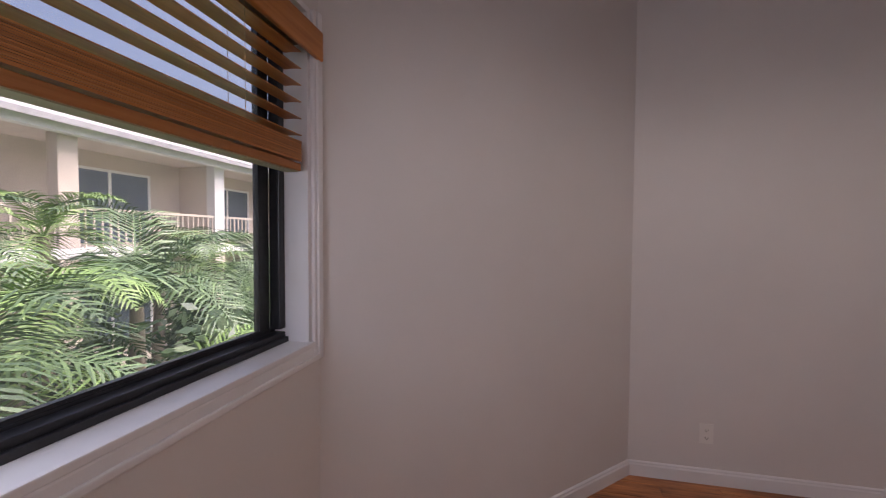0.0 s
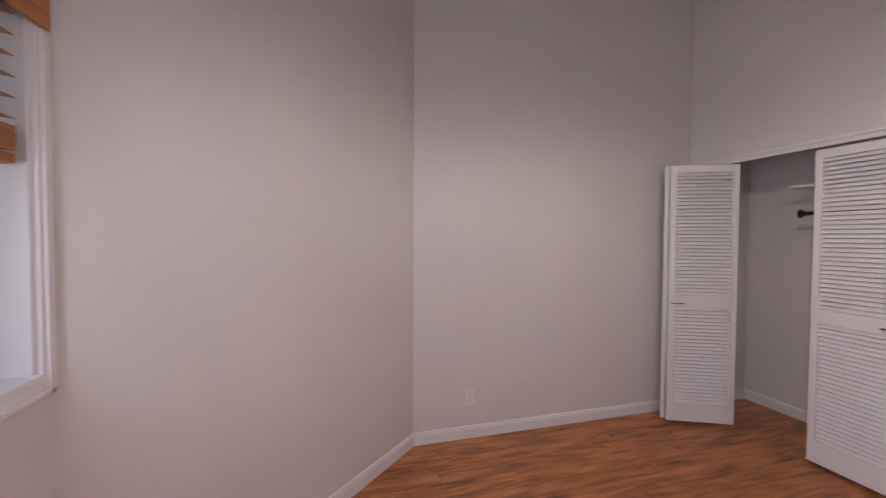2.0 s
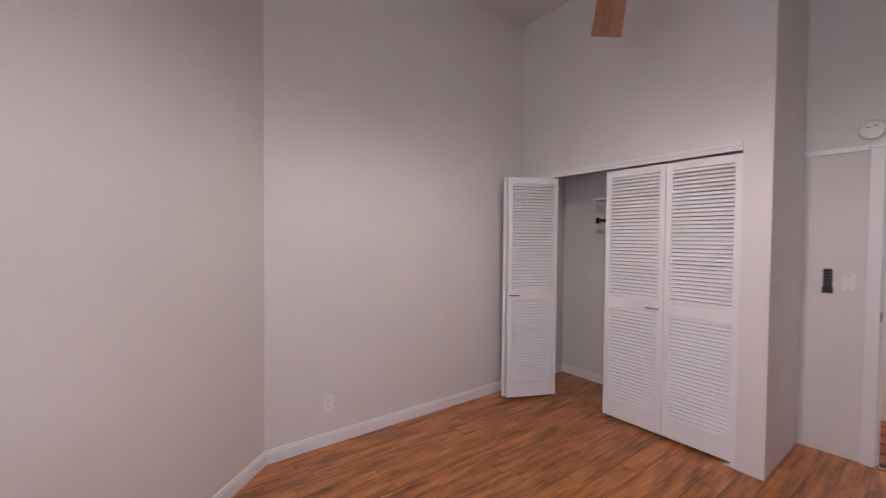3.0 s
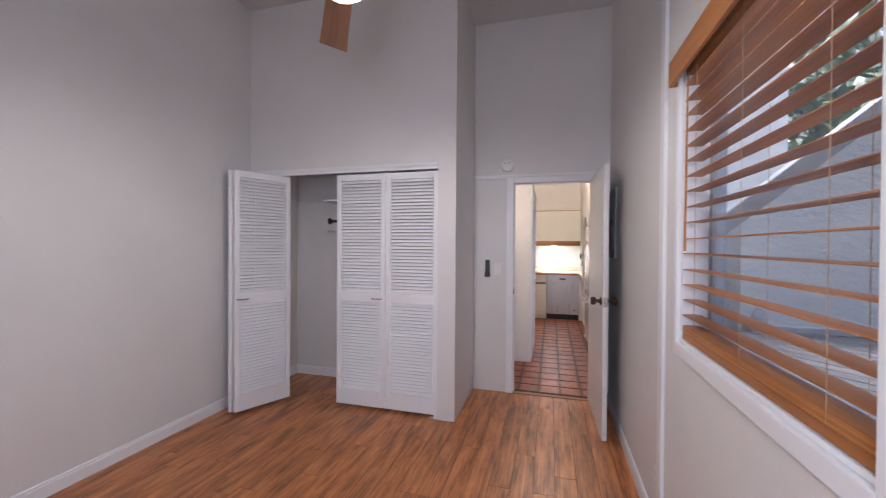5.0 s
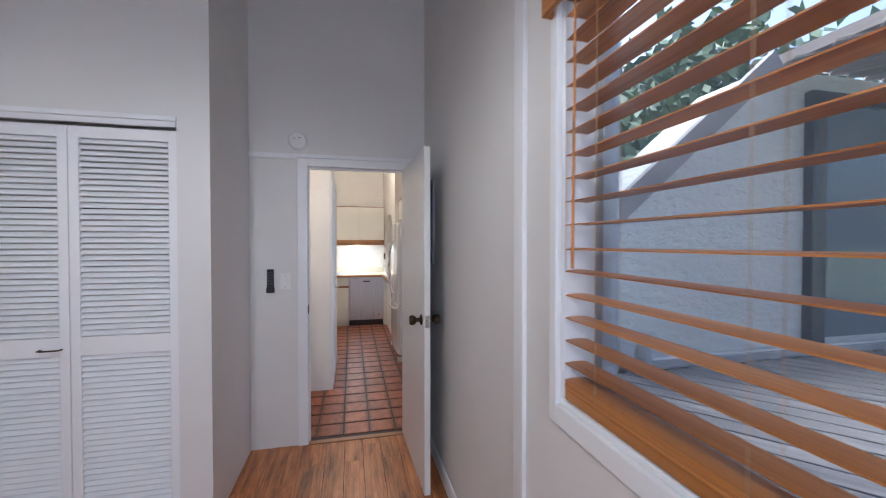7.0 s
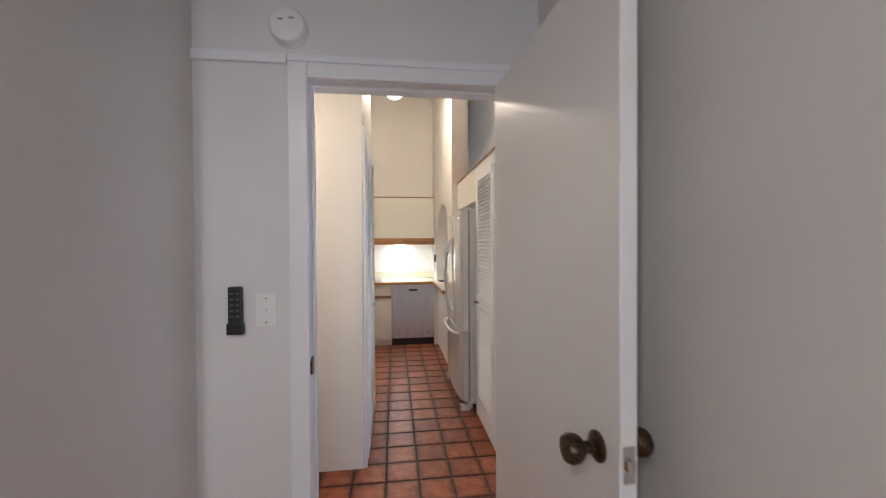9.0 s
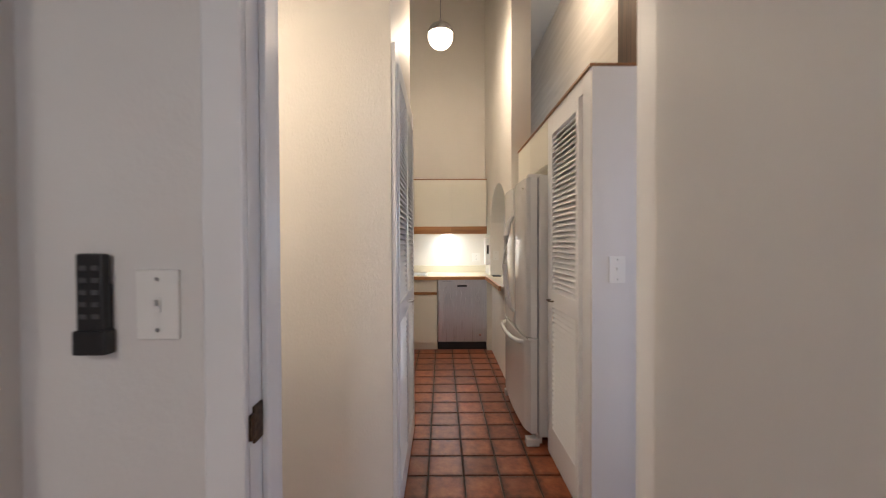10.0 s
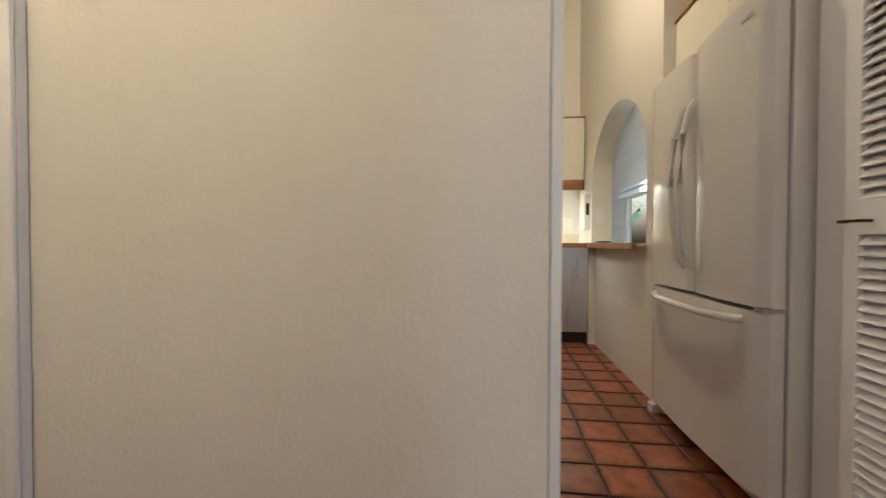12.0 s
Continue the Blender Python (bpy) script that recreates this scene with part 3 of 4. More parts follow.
def bifold(name, label, leaves, mid=0.93, z0=0.03, z1=2.035, group="", pitch=0.0275):
    d = thing(name, pose(leaves[0][0], leaves[0][1], 0), label, "folding door", group)
    inv = pose(-leaves[0][0], -leaves[0][1], 0)
    for xa, ya, xb, yb, hx in leaves:
        a, c = Vector((xa, ya, 0)), Vector((xb, yb, 0))
        ang = math.degrees(math.atan2(yb - ya, xb - xa))
        p = louvre_panel(d, (c - a).length, z0, z1, inv @ pose(xa, ya, 0, 0, 0, ang), mid, pitch)
        if hx:
            pull(p, hx, mid + 0.035)
    return d


bifold("louvred_door", "white louvred folding door standing closed on its track", [(XC + 0.03, 1.772, XC + 0.03, 1.308, 0.39), (XC + 0.03, 1.306, XC + 0.03, 0.842, 0)], group="closet doors")
bifold("louvred_door", "white louvred folding door folded open beside the wall", [(2.842, 2.468, 3.280, 2.262, 0.06), (3.272, 2.640, 2.835, 2.500, 0)], group="closet doors")
track = thing("closet_track", pose(XC + 0.03, 1.75, 2.075), "white metal track above the closet doors", "door track")
part("channel", boxes((-0.034, -0.026, -0.908, 0.915, -0.026, 0.0, 0.001), (0.014, 0.02, -0.908, 0.915, -0.018, 0.0, 0.001)), M_TRIM, track)
part("rail_slot", boxes((-0.012, 0.006, -0.905, 0.912, -0.008, -0.001)), M_FRAME, track, "dark slot of the track")
bracket = thing("floor_bracket", pose(XC + 0.03, 0.862, 0.0), "small white pivot bracket on the floor", "bracket")
part("plate", boxes((-0.02, 0.02, -0.02, 0.045, 0.0, 0.004, 0.001), (-0.008, 0.008, -0.012, 0.012, 0.004, 0.03, 0.002)), M_TRIM, bracket)

# closet shelf, rod and brackets
shelf = thing("closet_shelf", pose(3.78, 1.28, 1.86), "white closet shelf on wall cleats", "shelf")
part("board", boxes((-0.17, 0.17, -0.478, 0.85, -0.01, 0.01, 0.002)), M_TRIM, shelf)
part("cleat", boxes((0.15, 0.17, -0.478, 0.85, -0.06, -0.01, 0.002)), M_TRIM, shelf)
rod = thing("hanging_rod", pose(3.68, 1.28, 1.66), "dark closet rod with end socket", "closet rod")
bm = bmesh.new()
tube(bm, [(0, -0.478, 0), (0, 0.82, 0)], 0.014, 14)
part("pole", bm, M_BRONZE, rod, "", True)
bm = bmesh.new()
turned(bm, [(0.032, 0), (0.032, 0.01), (0.02, 0.014), (0.02, 0.03)], 20, pose(0, 0.82, 0, 90, 0, 0))
part("socket", bm, M_BRONZE, rod, "", True)
part("arm", boxes((-0.006, 0.27, 0.835, 0.841, -0.10, -0.085, 0.001), (0.262, 0.27, 0.835, 0.841, -0.22, 0.19, 0.001)), M_TRIM, rod)

# ---- fittings on the bedroom walls ----


def wall_plate(name, m, label, category, kind, group="", w=0.072, h=0.118):
    """Local: plate on the x-z plane, front towards -y."""
    t = thing(name, m, label, category, group)
    part("plate", boxes((-w / 2, w / 2, -0.006, 0, -h / 2, h / 2, 0.002)), M_PLASTIC, t)
    if kind == "outlet":
        for z in (-0.024, 0.024):
            part("socket", boxes((-0.017, 0.017, -0.0075, -0.006, z - 0.015, z + 0.015, 0.0006)), M_PLASTIC, t)
            part("slot", boxes((-0.008, -0.006, -0.0079, -0.0074, z - 0.004, z + 0.006), (0.006, 0.008, -0.0079, -0.0074, z - 0.004, z + 0.006), (-0.002, 0.002, -0.0079, -0.0074, z - 0.011, z - 0.007)), M_BLACK, t)
    else:
        n = 2 if w > 0.1 else 1
        for k in range(n):
            x = (k - (n - 1) / 2) * 0.046
            part("toggle_seat", boxes((x - 0.006, x + 0.006, -0.0075, -0.006, -0.013, 0.013, 0.0006)), M_PLASTIC, t)
            part("toggle", boxes((x - 0.004, x + 0.004, -0.018, -0.006, -0.001, 0.009, 0.001)), M_PLASTIC, t)
            for z in (-0.043, 0.043):
                part("screw", boxes((x - 0.003, x + 0.003, -0.0072, -0.006, z - 0.003, z + 0.003, 0.001)), M_CHROME, t)
    return t


wall_plate("outlet", pose(1.255, YN, 0.297), "white double wall outlet above the baseboard", "outlet", "outlet")
wall_plate("outlet", pose(2.335, YS, 0.29, 0, 0, 180), "white wall outlet beside the batten", "outlet", "outlet")
wall_plate("light_switch", pose(XE, 0.452, 1.20, 0, 0, -90), "white single toggle light switch beside the door", "light switch", "switch")
wall_plate("light_switch", pose(XK, -0.80, 1.184, 0, 0, -90), "white single toggle light switch on the hall wall", "light switch", "switch")
wall_plate("light_switch", pose(XK, -1.375, 1.175, 0, 0, -90), "white double toggle light switch on the hall wall", "light switch", "switch", "", 0.118)

remote = thing("fan_remote", pose(XE, 0.552, 1.205, 0, 0, -90), "black fan remote in its wall holder", "remote control")
part("holder", boxes((-0.027, 0.027, -0.026, -0.001, -0.086, -0.045, 0.004), (-0.022, 0.022, -0.006, 0, -0.086, 0.03, 0.002)), M_BLACK, remote)
part("body", boxes((-0.023, 0.023, -0.022, -0.006, -0.078, 0.082, 0.005)), M_BLACK, remote)
for r in range(5):
    for c in (-1, 1):
        part("button", boxes((c * 0.010 - 0.006, c * 0.010 + 0.006, -0.0238, -0.021, 0.058 - r * 0.020 - 0.004, 0.058 - r * 0.020 + 0.004, 0.001)), M_KEY, remote)

smoke = thing("smoke_detector", pose(XE, 0.364, 2.203, 90, 0, -90), "round white smoke detector above the door", "smoke detector")
bm = bmesh.new()
turned(bm, [(0.068, 0.0), (0.068, 0.010), (0.064, 0.012), (0.064, 0.026), (0.056, 0.036), (0.03, 0.040), (0.008, 0.041)], 36)
part("body", bm, M_PLASTIC, smoke, "", True)
for vx, vy in ((-0.021, 0.014), (0.017, 0.020)):
    part("vent", boxes((vx - 0.009, vx + 0.009, vy - 0.002, vy + 0.002, 0.036, 0.0415, 0.0005)), M_KEY, smoke)
part("test_button", boxes((-0.006, 0.006, -0.02, -0.008, 0.036, 0.0425, 0.001)), M_PLASTIC, smoke)

breaker = thing("electric_panel", pose(3.80, YS, 1.62, 0, 0, 180), "grey electric panel with its cover on the wall", "electric panel")
part("cover", boxes((-0.17, 0.15, -0.014, 0, -0.29, 0.29, 0.003)), M_GREYP, breaker)
part("door", boxes((-0.12, 0.10, -0.020, -0.014, -0.22, 0.22, 0.002)), M_GREYP, breaker)
part("latch", boxes((0.07, 0.085, -0.025, -0.020, -0.03, 0.03, 0.002)), M_BLACK, breaker)

# ---- ceiling fan with light ----


def ceiling_fan():
    f = thing("ceiling_fan", pose(1.60, 0.753, 2.495), "wooden-bladed ceiling fan with a lit glass bowl", "ceiling fan")
    bm = bmesh.new()
    turned(bm, [(0.02, 1.105), (0.075, 1.105), (0.07, 1.01), (0.03, 0.98), (0.013, 0.97), (0.013, 0.12), (0.04, 0.11)], 24)
    part("downrod", bm, M_TRIM, f, "", True)
    bm = bmesh.new()
    turned(bm, [(0.03, 0.125), (0.09, 0.12), (0.115, 0.09), (0.115, 0.05), (0.09, 0.03), (0.085, 0.0), (0.085, -0.012)], 32)
    part("motor_housing", bm, M_TRIM, f, "", True)
    bm = bmesh.new()
    turned(bm, [(0.085, -0.012), (0.100, -0.012), (0.100, -0.052), (0.096, -0.052), (0.096, -0.014)], 32, None, False)
    part("light_collar", bm, M_TRIM, f, "white metal collar round the bowl", True)
    bm = bmesh.new()
    turned(bm, [(0.092, -0.045), (0.086, -0.058), (0.064, -0.078), (0.032, -0.090), (0.006, -0.093)], 32)
    o = part("glass_bowl", bm, M_LAMP, f, "lit opal glass bowl", True)
    o.visible_shadow = False
    for k in range(3):
        ang = 34.6 + 120 * k
        bm = bmesh.new()
        m = pose(0, 0, 0.02, 0, 0, ang) @ pose(0, 0, 0, 11, 0, 0)
        prof = [(0.16, -0.048, 0.048), (0.20, -0.056, 0.056), (0.45, -0.066, 0.066), (0.630, -0.074, 0.074), (0.642, -0.070, 0.072)]
        tops = [[bm.verts.new((x, y, z)) for y, z in ((a, 0.004), (b_, 0.004), (b_, -0.004), (a, -0.004))] for x, a, b_ in prof]
        for q0, q1 in zip(tops, tops[1:]):
            for j in range(4):
                bm.faces.new((q0[j], q0[(j + 1) % 4], q1[(j + 1) % 4], q1[j]))
        bm.faces.new(tops[0]), bm.faces.new(tops[-1][::-1])
        bl = part("blade", bm, M_FANWOOD, f, "brown wooden blade", False, m)
        part("blade_iron", boxes((0.08, 0.22, -0.018, 0.018, 0.004, 0.010, 0.002)), M_TRIM, bl)


ceiling_fan()

# ---- kitchen ----
bifold("louvred_door", "white louvred folding door closing the hall closet", [(5.145, 0.182, 5.60, 0.182, 0), (5.602, 0.182, 6.055, 0.182, 0.0)], mid=0.93, z1=2.12, group="hall closet doors")
hp = thing("closet_pull", pose(5.60, 0.166, 0.975), "slim metal pull on the louvred closet door", "handle")
bm = bmesh.new()
tube(bm, [(-0.045, 0.002, 0), (-0.045, -0.022, 0), (-0.035, -0.028, 0), (0.035, -0.028, 0), (0.045, -0.022, 0), (0.045, 0.002, 0)], 0.0045, 8)
part("bar", bm, M_CHROME, hp, "", True)
setting("trim_hall_closet", boxes((XK + 0.004, 5.142, 0.175, 0.194, 0, 2.19, 0.004), (6.058, 6.12, 0.175, 0.194, 0, 2.19, 0.004), (5.142, 6.058, 0.175, 0.194, 2.13, 2.19, 0.004)), M_TRIM, "white painted trim round the hall closet", "trim")


def pantry():
    p = thing("pantry", pose(XK, -0.69, 0), "tall white built-in pantry with one louvred door", "pantry")
    part("side_panel", boxes((0.0, 0.02, -1.06, 0.0, 0, 2.08, 0.002)), M_WALL, p, "white painted side panel")
    part("carcass", boxes((0.02, 0.72, -1.05, -0.02, 0, 2.06)), M_CAB, p)
    part("face_frame", boxes((0.02, 0.115, -0.02, 0.0, 0, 2.08, 0.002), (0.61, 0.72, -0.02, 0.0, 0, 2.08, 0.002), (0.115, 0.61, -0.02, 0.0, 2.0, 2.08, 0.002), (0.115, 0.61, -0.02, 0.0, 0.0, 0.05, 0.002)), M_TRIM, p)
    d = louvre_panel(p, 0.485, 0.055, 1.99, pose(0.12, 0.004, 0, 0, 0, 0) @ pose(0.485, 0, 0, 0, 0, 180), 0.93, 0.0285, 0.16)
    pull(d, 0.045, 0.965, -0.014, 0.07)
    part("top_edge", boxes((-0.004, 0.725, -1.06, 0.012, 2.08, 2.092, 0.002)), M_OAK, p, "thin wood edging on the top")


pantry()


def over_fridge():
    c = thing("wall_cabinet", pose(5.81, -0.69, 0), "cream cabinet bridging over the refrigerator", "cabinet")
    part("body", boxes((0.0, 0.935, -0.45, -0.02, 1.80, 2.08)), M_CAB, c)
    part("door", boxes((0.002, 0.465, -0.02, 0.0, 1.80, 2.08, 0.002)), M_CAB, c)
    part("door", boxes((0.469, 0.933, -0.02, 0.0, 1.80, 2.08, 0.002)), M_CAB, c)
    part("top_edge", boxes((-0.003, 0.935, -0.45, 0.008, 2.08, 2.092, 0.002)), M_OAK, c, "thin wood edging on the top")


over_fridge()
setting("wall_fridge_recess", boxes((5.81, 6.75, -1.75, -1.45, 0, 1.8), (6.745, 6.775, -1.45, -0.80, 0, 1.8)), M_WALL, "white wall behind the refrigerator")


def bowed(x0, x1, y0, bow, z0, z1, r=0.02):
    """A slab whose front (towards +y) bows out in plan, with rounded front corners."""
    bm = bmesh.new()
    n = 18
    pts = [(x0, y0 - 0.06)]
    for k in range(n + 1):
        u = k / n
        x = x0 + (x1 - x0) * u
        edge = min(u, 1 - u) * (x1 - x0)
        rr = -r * (1 - min(1, edge / r)) ** 2
        pts.append((x, y0 + bow * (1 - (2 * u - 1) ** 2) + rr))
    pts.append((x1, y0 - 0.06))
    lo = [bm.verts.new((x, y, z0)) for x, y in pts]
    hi = [bm.verts.new((x, y, z1)) for x, y in pts]
    bm.faces.new(lo[::-1]), bm.faces.new(hi)
    for k in range(len(pts)):
        j = (k + 1) % len(pts)
        bm.faces.new((lo[k], lo[j], hi[j], hi[k]))
    edges = [e for e in bm.edges if abs(e.verts[0].co.z - e.verts[1].co.z) < 1e-6 and min(e.verts[0].co.y, e.verts[1].co.y) > y0 - 0.05]
    bmesh.ops.bevel(bm, geom=edges, offset=0.006, segments=2, affect="EDGES")
    return bm


def fridge():
    x0, x1 = 5.838, 6.735
    f = thing("refrigerator", pose(x0, -0.668, 0), "white french-door refrigerator with a bottom freezer drawer", "refrigerator")
    w = x1 - x0
    part("cabinet", boxes((0.0, w, -0.66, 0.025, 0.06, 1.735, 0.006)), M_FRIDGE, f)
    xm = w / 2
    part("door", bowed(0.0, xm - 0.002, 0.098, 0.012, 0.70, 1.72), M_FRIDGE, f, "", True)
    part("door", bowed(xm + 0.002, w, 0.098, 0.012, 0.70, 1.72), M_FRIDGE, f, "", True)
    part("freezer_drawer", bowed(0.0, w, 0.098, 0.020, 0.085, 0.685), M_FRIDGE, f, "", True)
    part("gasket", boxes((0.01, w - 0.01, 0.025, 0.045, 0.09, 1.715)), M_GREYP, f, "grey door gasket")
    for sx in (-1, 1):
        bm = bmesh.new()
        x = xm + sx * 0.035
        tube(bm, [(x, 0.112, 0.80), (x, 0.135, 0.83), (x + sx * 0.004, 0.160, 0.95), (x + sx * 0.006, 0.172, 1.15), (x + sx * 0.004, 0.160, 1.36), (x, 0.135, 1.47), (x, 0.112, 1.50)], [0.012, 0.013, 0.013, 0.013, 0.013, 0.013, 0.012], 12)
        part("handle", bm, M_FRIDGE, f, "curved white handle", True)
    bm = bmesh.new()
    tube(bm, [(0.10, 0.10, 0.650), (0.13, 0.132, 0.648), (0.25, 0.158, 0.645), (w / 2, 0.166, 0.644), (w - 0.25, 0.158, 0.645), (w - 0.13, 0.132, 0.648), (w - 0.10, 0.10, 0.650)], 0.015, 12)
    part("drawer_handle", bm, M_FRIDGE, f, "curved white drawer handle", True)
    part("badge", boxes((0.055, 0.125, 0.107, 0.1095, 1.655, 1.668, 0.001)), M_CHROME, f, "small metal badge")
    part("hinge", boxes((0.005, 0.05, 0.03, 0.10, 0.684, 0.699, 0.002)), M_CHROME, f, "metal hinge between door and drawer")
    part("hinge_cap", boxes((0.005, 0.07, 0.0, 0.09, 1.721, 1.742, 0.004)), M_FRIDGE, f)
    part("kick_grille", boxes((0.02, w - 0.02, 0.0, 0.04, 0.012, 0.07, 0.003)), M_FRIDGE, f)
    for x in (0.0, w - 0.06):
        part("foot", boxes((x, x + 0.06, 0.02, 0.105, 0.0, 0.05, 0.008)), M_FRIDGE, f)


fridge()

# base run under the window-less back wall
XB = 8.10


def dishwasher():
    d = thing("dishwasher", pose(XB, -0.27, 0), "brushed stainless steel dishwasher under the counter", "dishwasher")
    part("tub", boxes((0.03, 0.6, -0.298, 0.298, 0.1, 0.868)), M_GREYP, d)
    part("door", boxes((0.0, 0.03, -0.298, 0.298, 0.105, 0.868, 0.004)), M_STEEL, d, "brushed steel door")
    part("kick_plate", boxes((0.05, 0.08, -0.298, 0.298, 0.0, 0.1)), M_BLACK, d)
    part("pocket_handle", boxes((-0.004, 0.0, -0.06, 0.06, 0.775, 0.80, 0.0015)), M_BLACK, d, "dark recessed handle")
    part("handle_lip", boxes((-0.008, -0.002, -0.065, 0.065, 0.80, 0.806, 0.001)), M_STEEL, d)
    part("badge", boxes((-0.002, 0.0, 0.13, 0.24, 0.842, 0.85, 0.0005)), M_GREYP, d)
    bm = bmesh.new()
    turned(bm, [(0.016, 0), (0.016, 0.003)], 18, pose(0, -0.215, 0.19, 0, -90, 0))
    part("round_badge", bm, M_CHROME, d)


dishwasher()


def base_cabinet(y1, y0, label):
    c = thing("base_cabinet", pose(XB, (y0 + y1) / 2, 0), label, "cabinet", "base cabinets")
    h = (y1 - y0) / 2
    part("body", boxes((0.02, 0.69, -h, h, 0.09, 0.868)), M_CAB, c)
    part("drawer_front", boxes((0.0, 0.02, -h + 0.003, h - 0.003, 0.715, 0.862, 0.002)), M_CAB, c)
    part("drawer_pull", boxes((-0.012, 0.02, -h + 0.003, h - 0.003, 0.680, 0.712, 0.004)), M_OAK, c, "full-width wooden pull")
    part("door", boxes((0.0, 0.02, -h + 0.003, h - 0.003, 0.095, 0.677, 0.002)), M_CAB, c)
    part("plinth", boxes((0.05, 0.07, -h, h, 0, 0.09)), M_CAB, c)


base_cabinet(0.50, 0.035, "cream base cabinet with a wooden drawer pull")
base_cabinet(0.97, 0.505, "cream base cabinet with a wooden drawer pull")
base_cabinet(1.44, 0.975, "cream base cabinet with a wooden drawer pull")
filler = thing("filler_panel", pose(XB, -0.60, 0), "narrow cream filler beside the dishwasher", "panel")
part("board", boxes((0.0, 0.69, -0.03, 0.028, 0.0, 0.868, 0.001)), M_CAB, filler)
top = thing("countertop", pose(XB, 0, 0.87), "cream countertop with a wooden front edge", "countertop")
part("slab", boxes((-0.005, 0.70, -0.628, 1.44, 0.0, 0.032, 0.002)), M_COUNTER, top)
part("front_edge", boxes((-0.027, -0.005, -0.628, 1.44, -0.006, 0.034, 0.004)), M_OAK, top, "wooden front edge")
part("backsplash", boxes((0.675, 0.699, -0.628, 1.44, 0.034, 0.13, 0.002)), M_COUNTER, top, "low cream backsplash")
sill = thing("pass_through_counter", pose(7.6, -0.71, 0.885), "cream ledge with a wooden edge in the arch", "countertop")
part("slab", boxes((-0.638, 0.648, -0.25, 0.08, 0.0, 0.022, 0.002), (-0.66, 0.47, 0.082, 0.14, 0.0, 0.022, 0.002)), M_COUNTER, sill)
part("front_edge", boxes((-0.66, 0.47, 0.14, 0.165, -0.02, 0.024, 0.004)), M_OAK, sill, "wooden edge")
sink = thing("sink_rim", pose(8.43, 0.46, 0.904), "steel sink rim set in the counter", "sink")
part("rim", boxes((-0.22, 0.22, -0.30, 0.30, 0.0, 0.006, 0.003)), M_STEEL, sink)
part("bowl", boxes((-0.19, 0.19, -0.27, 0.27, 0.0062, 0.0075, 0.0005)), M_GREYP, sink)


def wall_cabinet(y1, y0):
    c = thing("wall_cabinet", pose(8.50, (y0 + y1) / 2, 0), "cream flat-fronted wall cabinet above the counter", "cabinet", "wall cabinets")
    h = (y1 - y0) / 2
    part("body", boxes((0.02, 0.299, -h, h, 1.53, 2.14)), M_CAB, c)
    part("door", boxes((0.0, 0.02, -h + 0.003, h - 0.003, 1.532, 2.138, 0.002)), M_CAB, c)
    part("top_edge", boxes((-0.004, 0.299, -h, h, 2.141, 2.153, 0.002)), M_OAK, c, "thin wood edging on the top")
    part("light_rail", boxes((0.0, 0.022, -h, h, 1.43, 1.528, 0.003)), M_OAK, c, "oak light rail along the bottom")


for k in range(4):
    wall_cabinet(-0.142 + 0.475 * k, -0.617 + 0.475 * k)
uc = thing("under_cabinet_lamp", pose(8.64, -0.1, 1.53), "slim lit lamp under the wall cabinets", "lamp")
part("housing", boxes((-0.03, 0.03, -0.45, 0.45, -0.025, 0.0, 0.002)), M_PLASTIC, uc)
part("tube", boxes((-0.02, 0.02, -0.43, 0.43, -0.035, -0.025, 0.004)), M_TUBE, uc)
wall_plate("outlet", pose(8.80, -0.50, 1.11, 0, 0, -90), "white double outlet above the counter", "outlet", "outlet", "", 0.118)

# intercom on its box at the end of the arch wall
ic = thing("intercom", pose(8.42, -0.63, 1.22), "white wall phone base with a black handset", "intercom")
part("base", boxes((-0.09, 0.09, 0.0, 0.05, -0.19, 0.15, 0.006)), M_PLASTIC, ic)
part("handset", boxes((-0.098, -0.09, 0.008, 0.035, -0.05, 0.06, 0.003)), M_BLACK, ic)
pl = wall_plate("light_switch", pose(8.25, -0.70, 1.15, 0, 0, -90), "white toggle switch inside the arch", "light switch", "switch")
tray = thing("black_tray", pose(8.05, -0.68, 0.908), "small flat black tray on the ledge", "tray")
part("tray_body", boxes((-0.06, 0.06, -0.05, 0.05, 0, 0.014, 0.004)), M_BLACK, tray)

# door in the hall wall
hd = thing("door_2", pose(XK, 1.335, 0), "white closed hall door in a moulded casing", "door", "", "structure")
part("casing", boxes((-0.018, 0.0, -0.25, -0.185, 0, 2.09, 0.004), (-0.026, -0.018, -0.25, -0.225, 0, 2.09, 0.004), (-0.022, -0.018, -0.205, -0.185, 0, 2.09, 0.002), (-0.018, 0.0, -0.185, 0.164, 2.03, 2.09, 0.004)), M_TRIM, hd)
part("leaf", boxes((-0.006, 0.0, -0.182, 0.164, 0.01, 2.028, 0.002)), M_DOOR, hd)
part("strike_plate", boxes((-0.010, -0.006, -0.09, -0.06, 0.93, 1.0, 0.001)), M_BRONZE, hd, "worn bronze plate")

# pendant globe
pend = thing("pendant_lamp", pose(6.70, -0.02, 3.08), "lit globe pendant with a metal cap", "pendant lamp")
bm = bmesh.new()
turned(bm, [(0.01, -0.10)] + [(0.105 * math.sin(a), -0.02 - 0.105 * math.cos(a)) for a in [0.25 + k * 0.16 for k in range(13)]] + [(0.06, 0.062)], 28)
g = part("globe", bm, M_LAMP, pend, "lit opal glass globe", True)
g.visible_shadow = False
bm = bmesh.new()
turned(bm, [(0.108, 0.0), (0.106, 0.03), (0.085, 0.065), (0.05, 0.088), (0.015, 0.10), (0.01, 0.13)], 28)
part("cap", bm, M_CHROME, pend, "metal cap", True)
bm = bmesh.new()
tube(bm, [(0, 0, 0.12), (0, 0, HK - 3.10)], 0.004, 8)
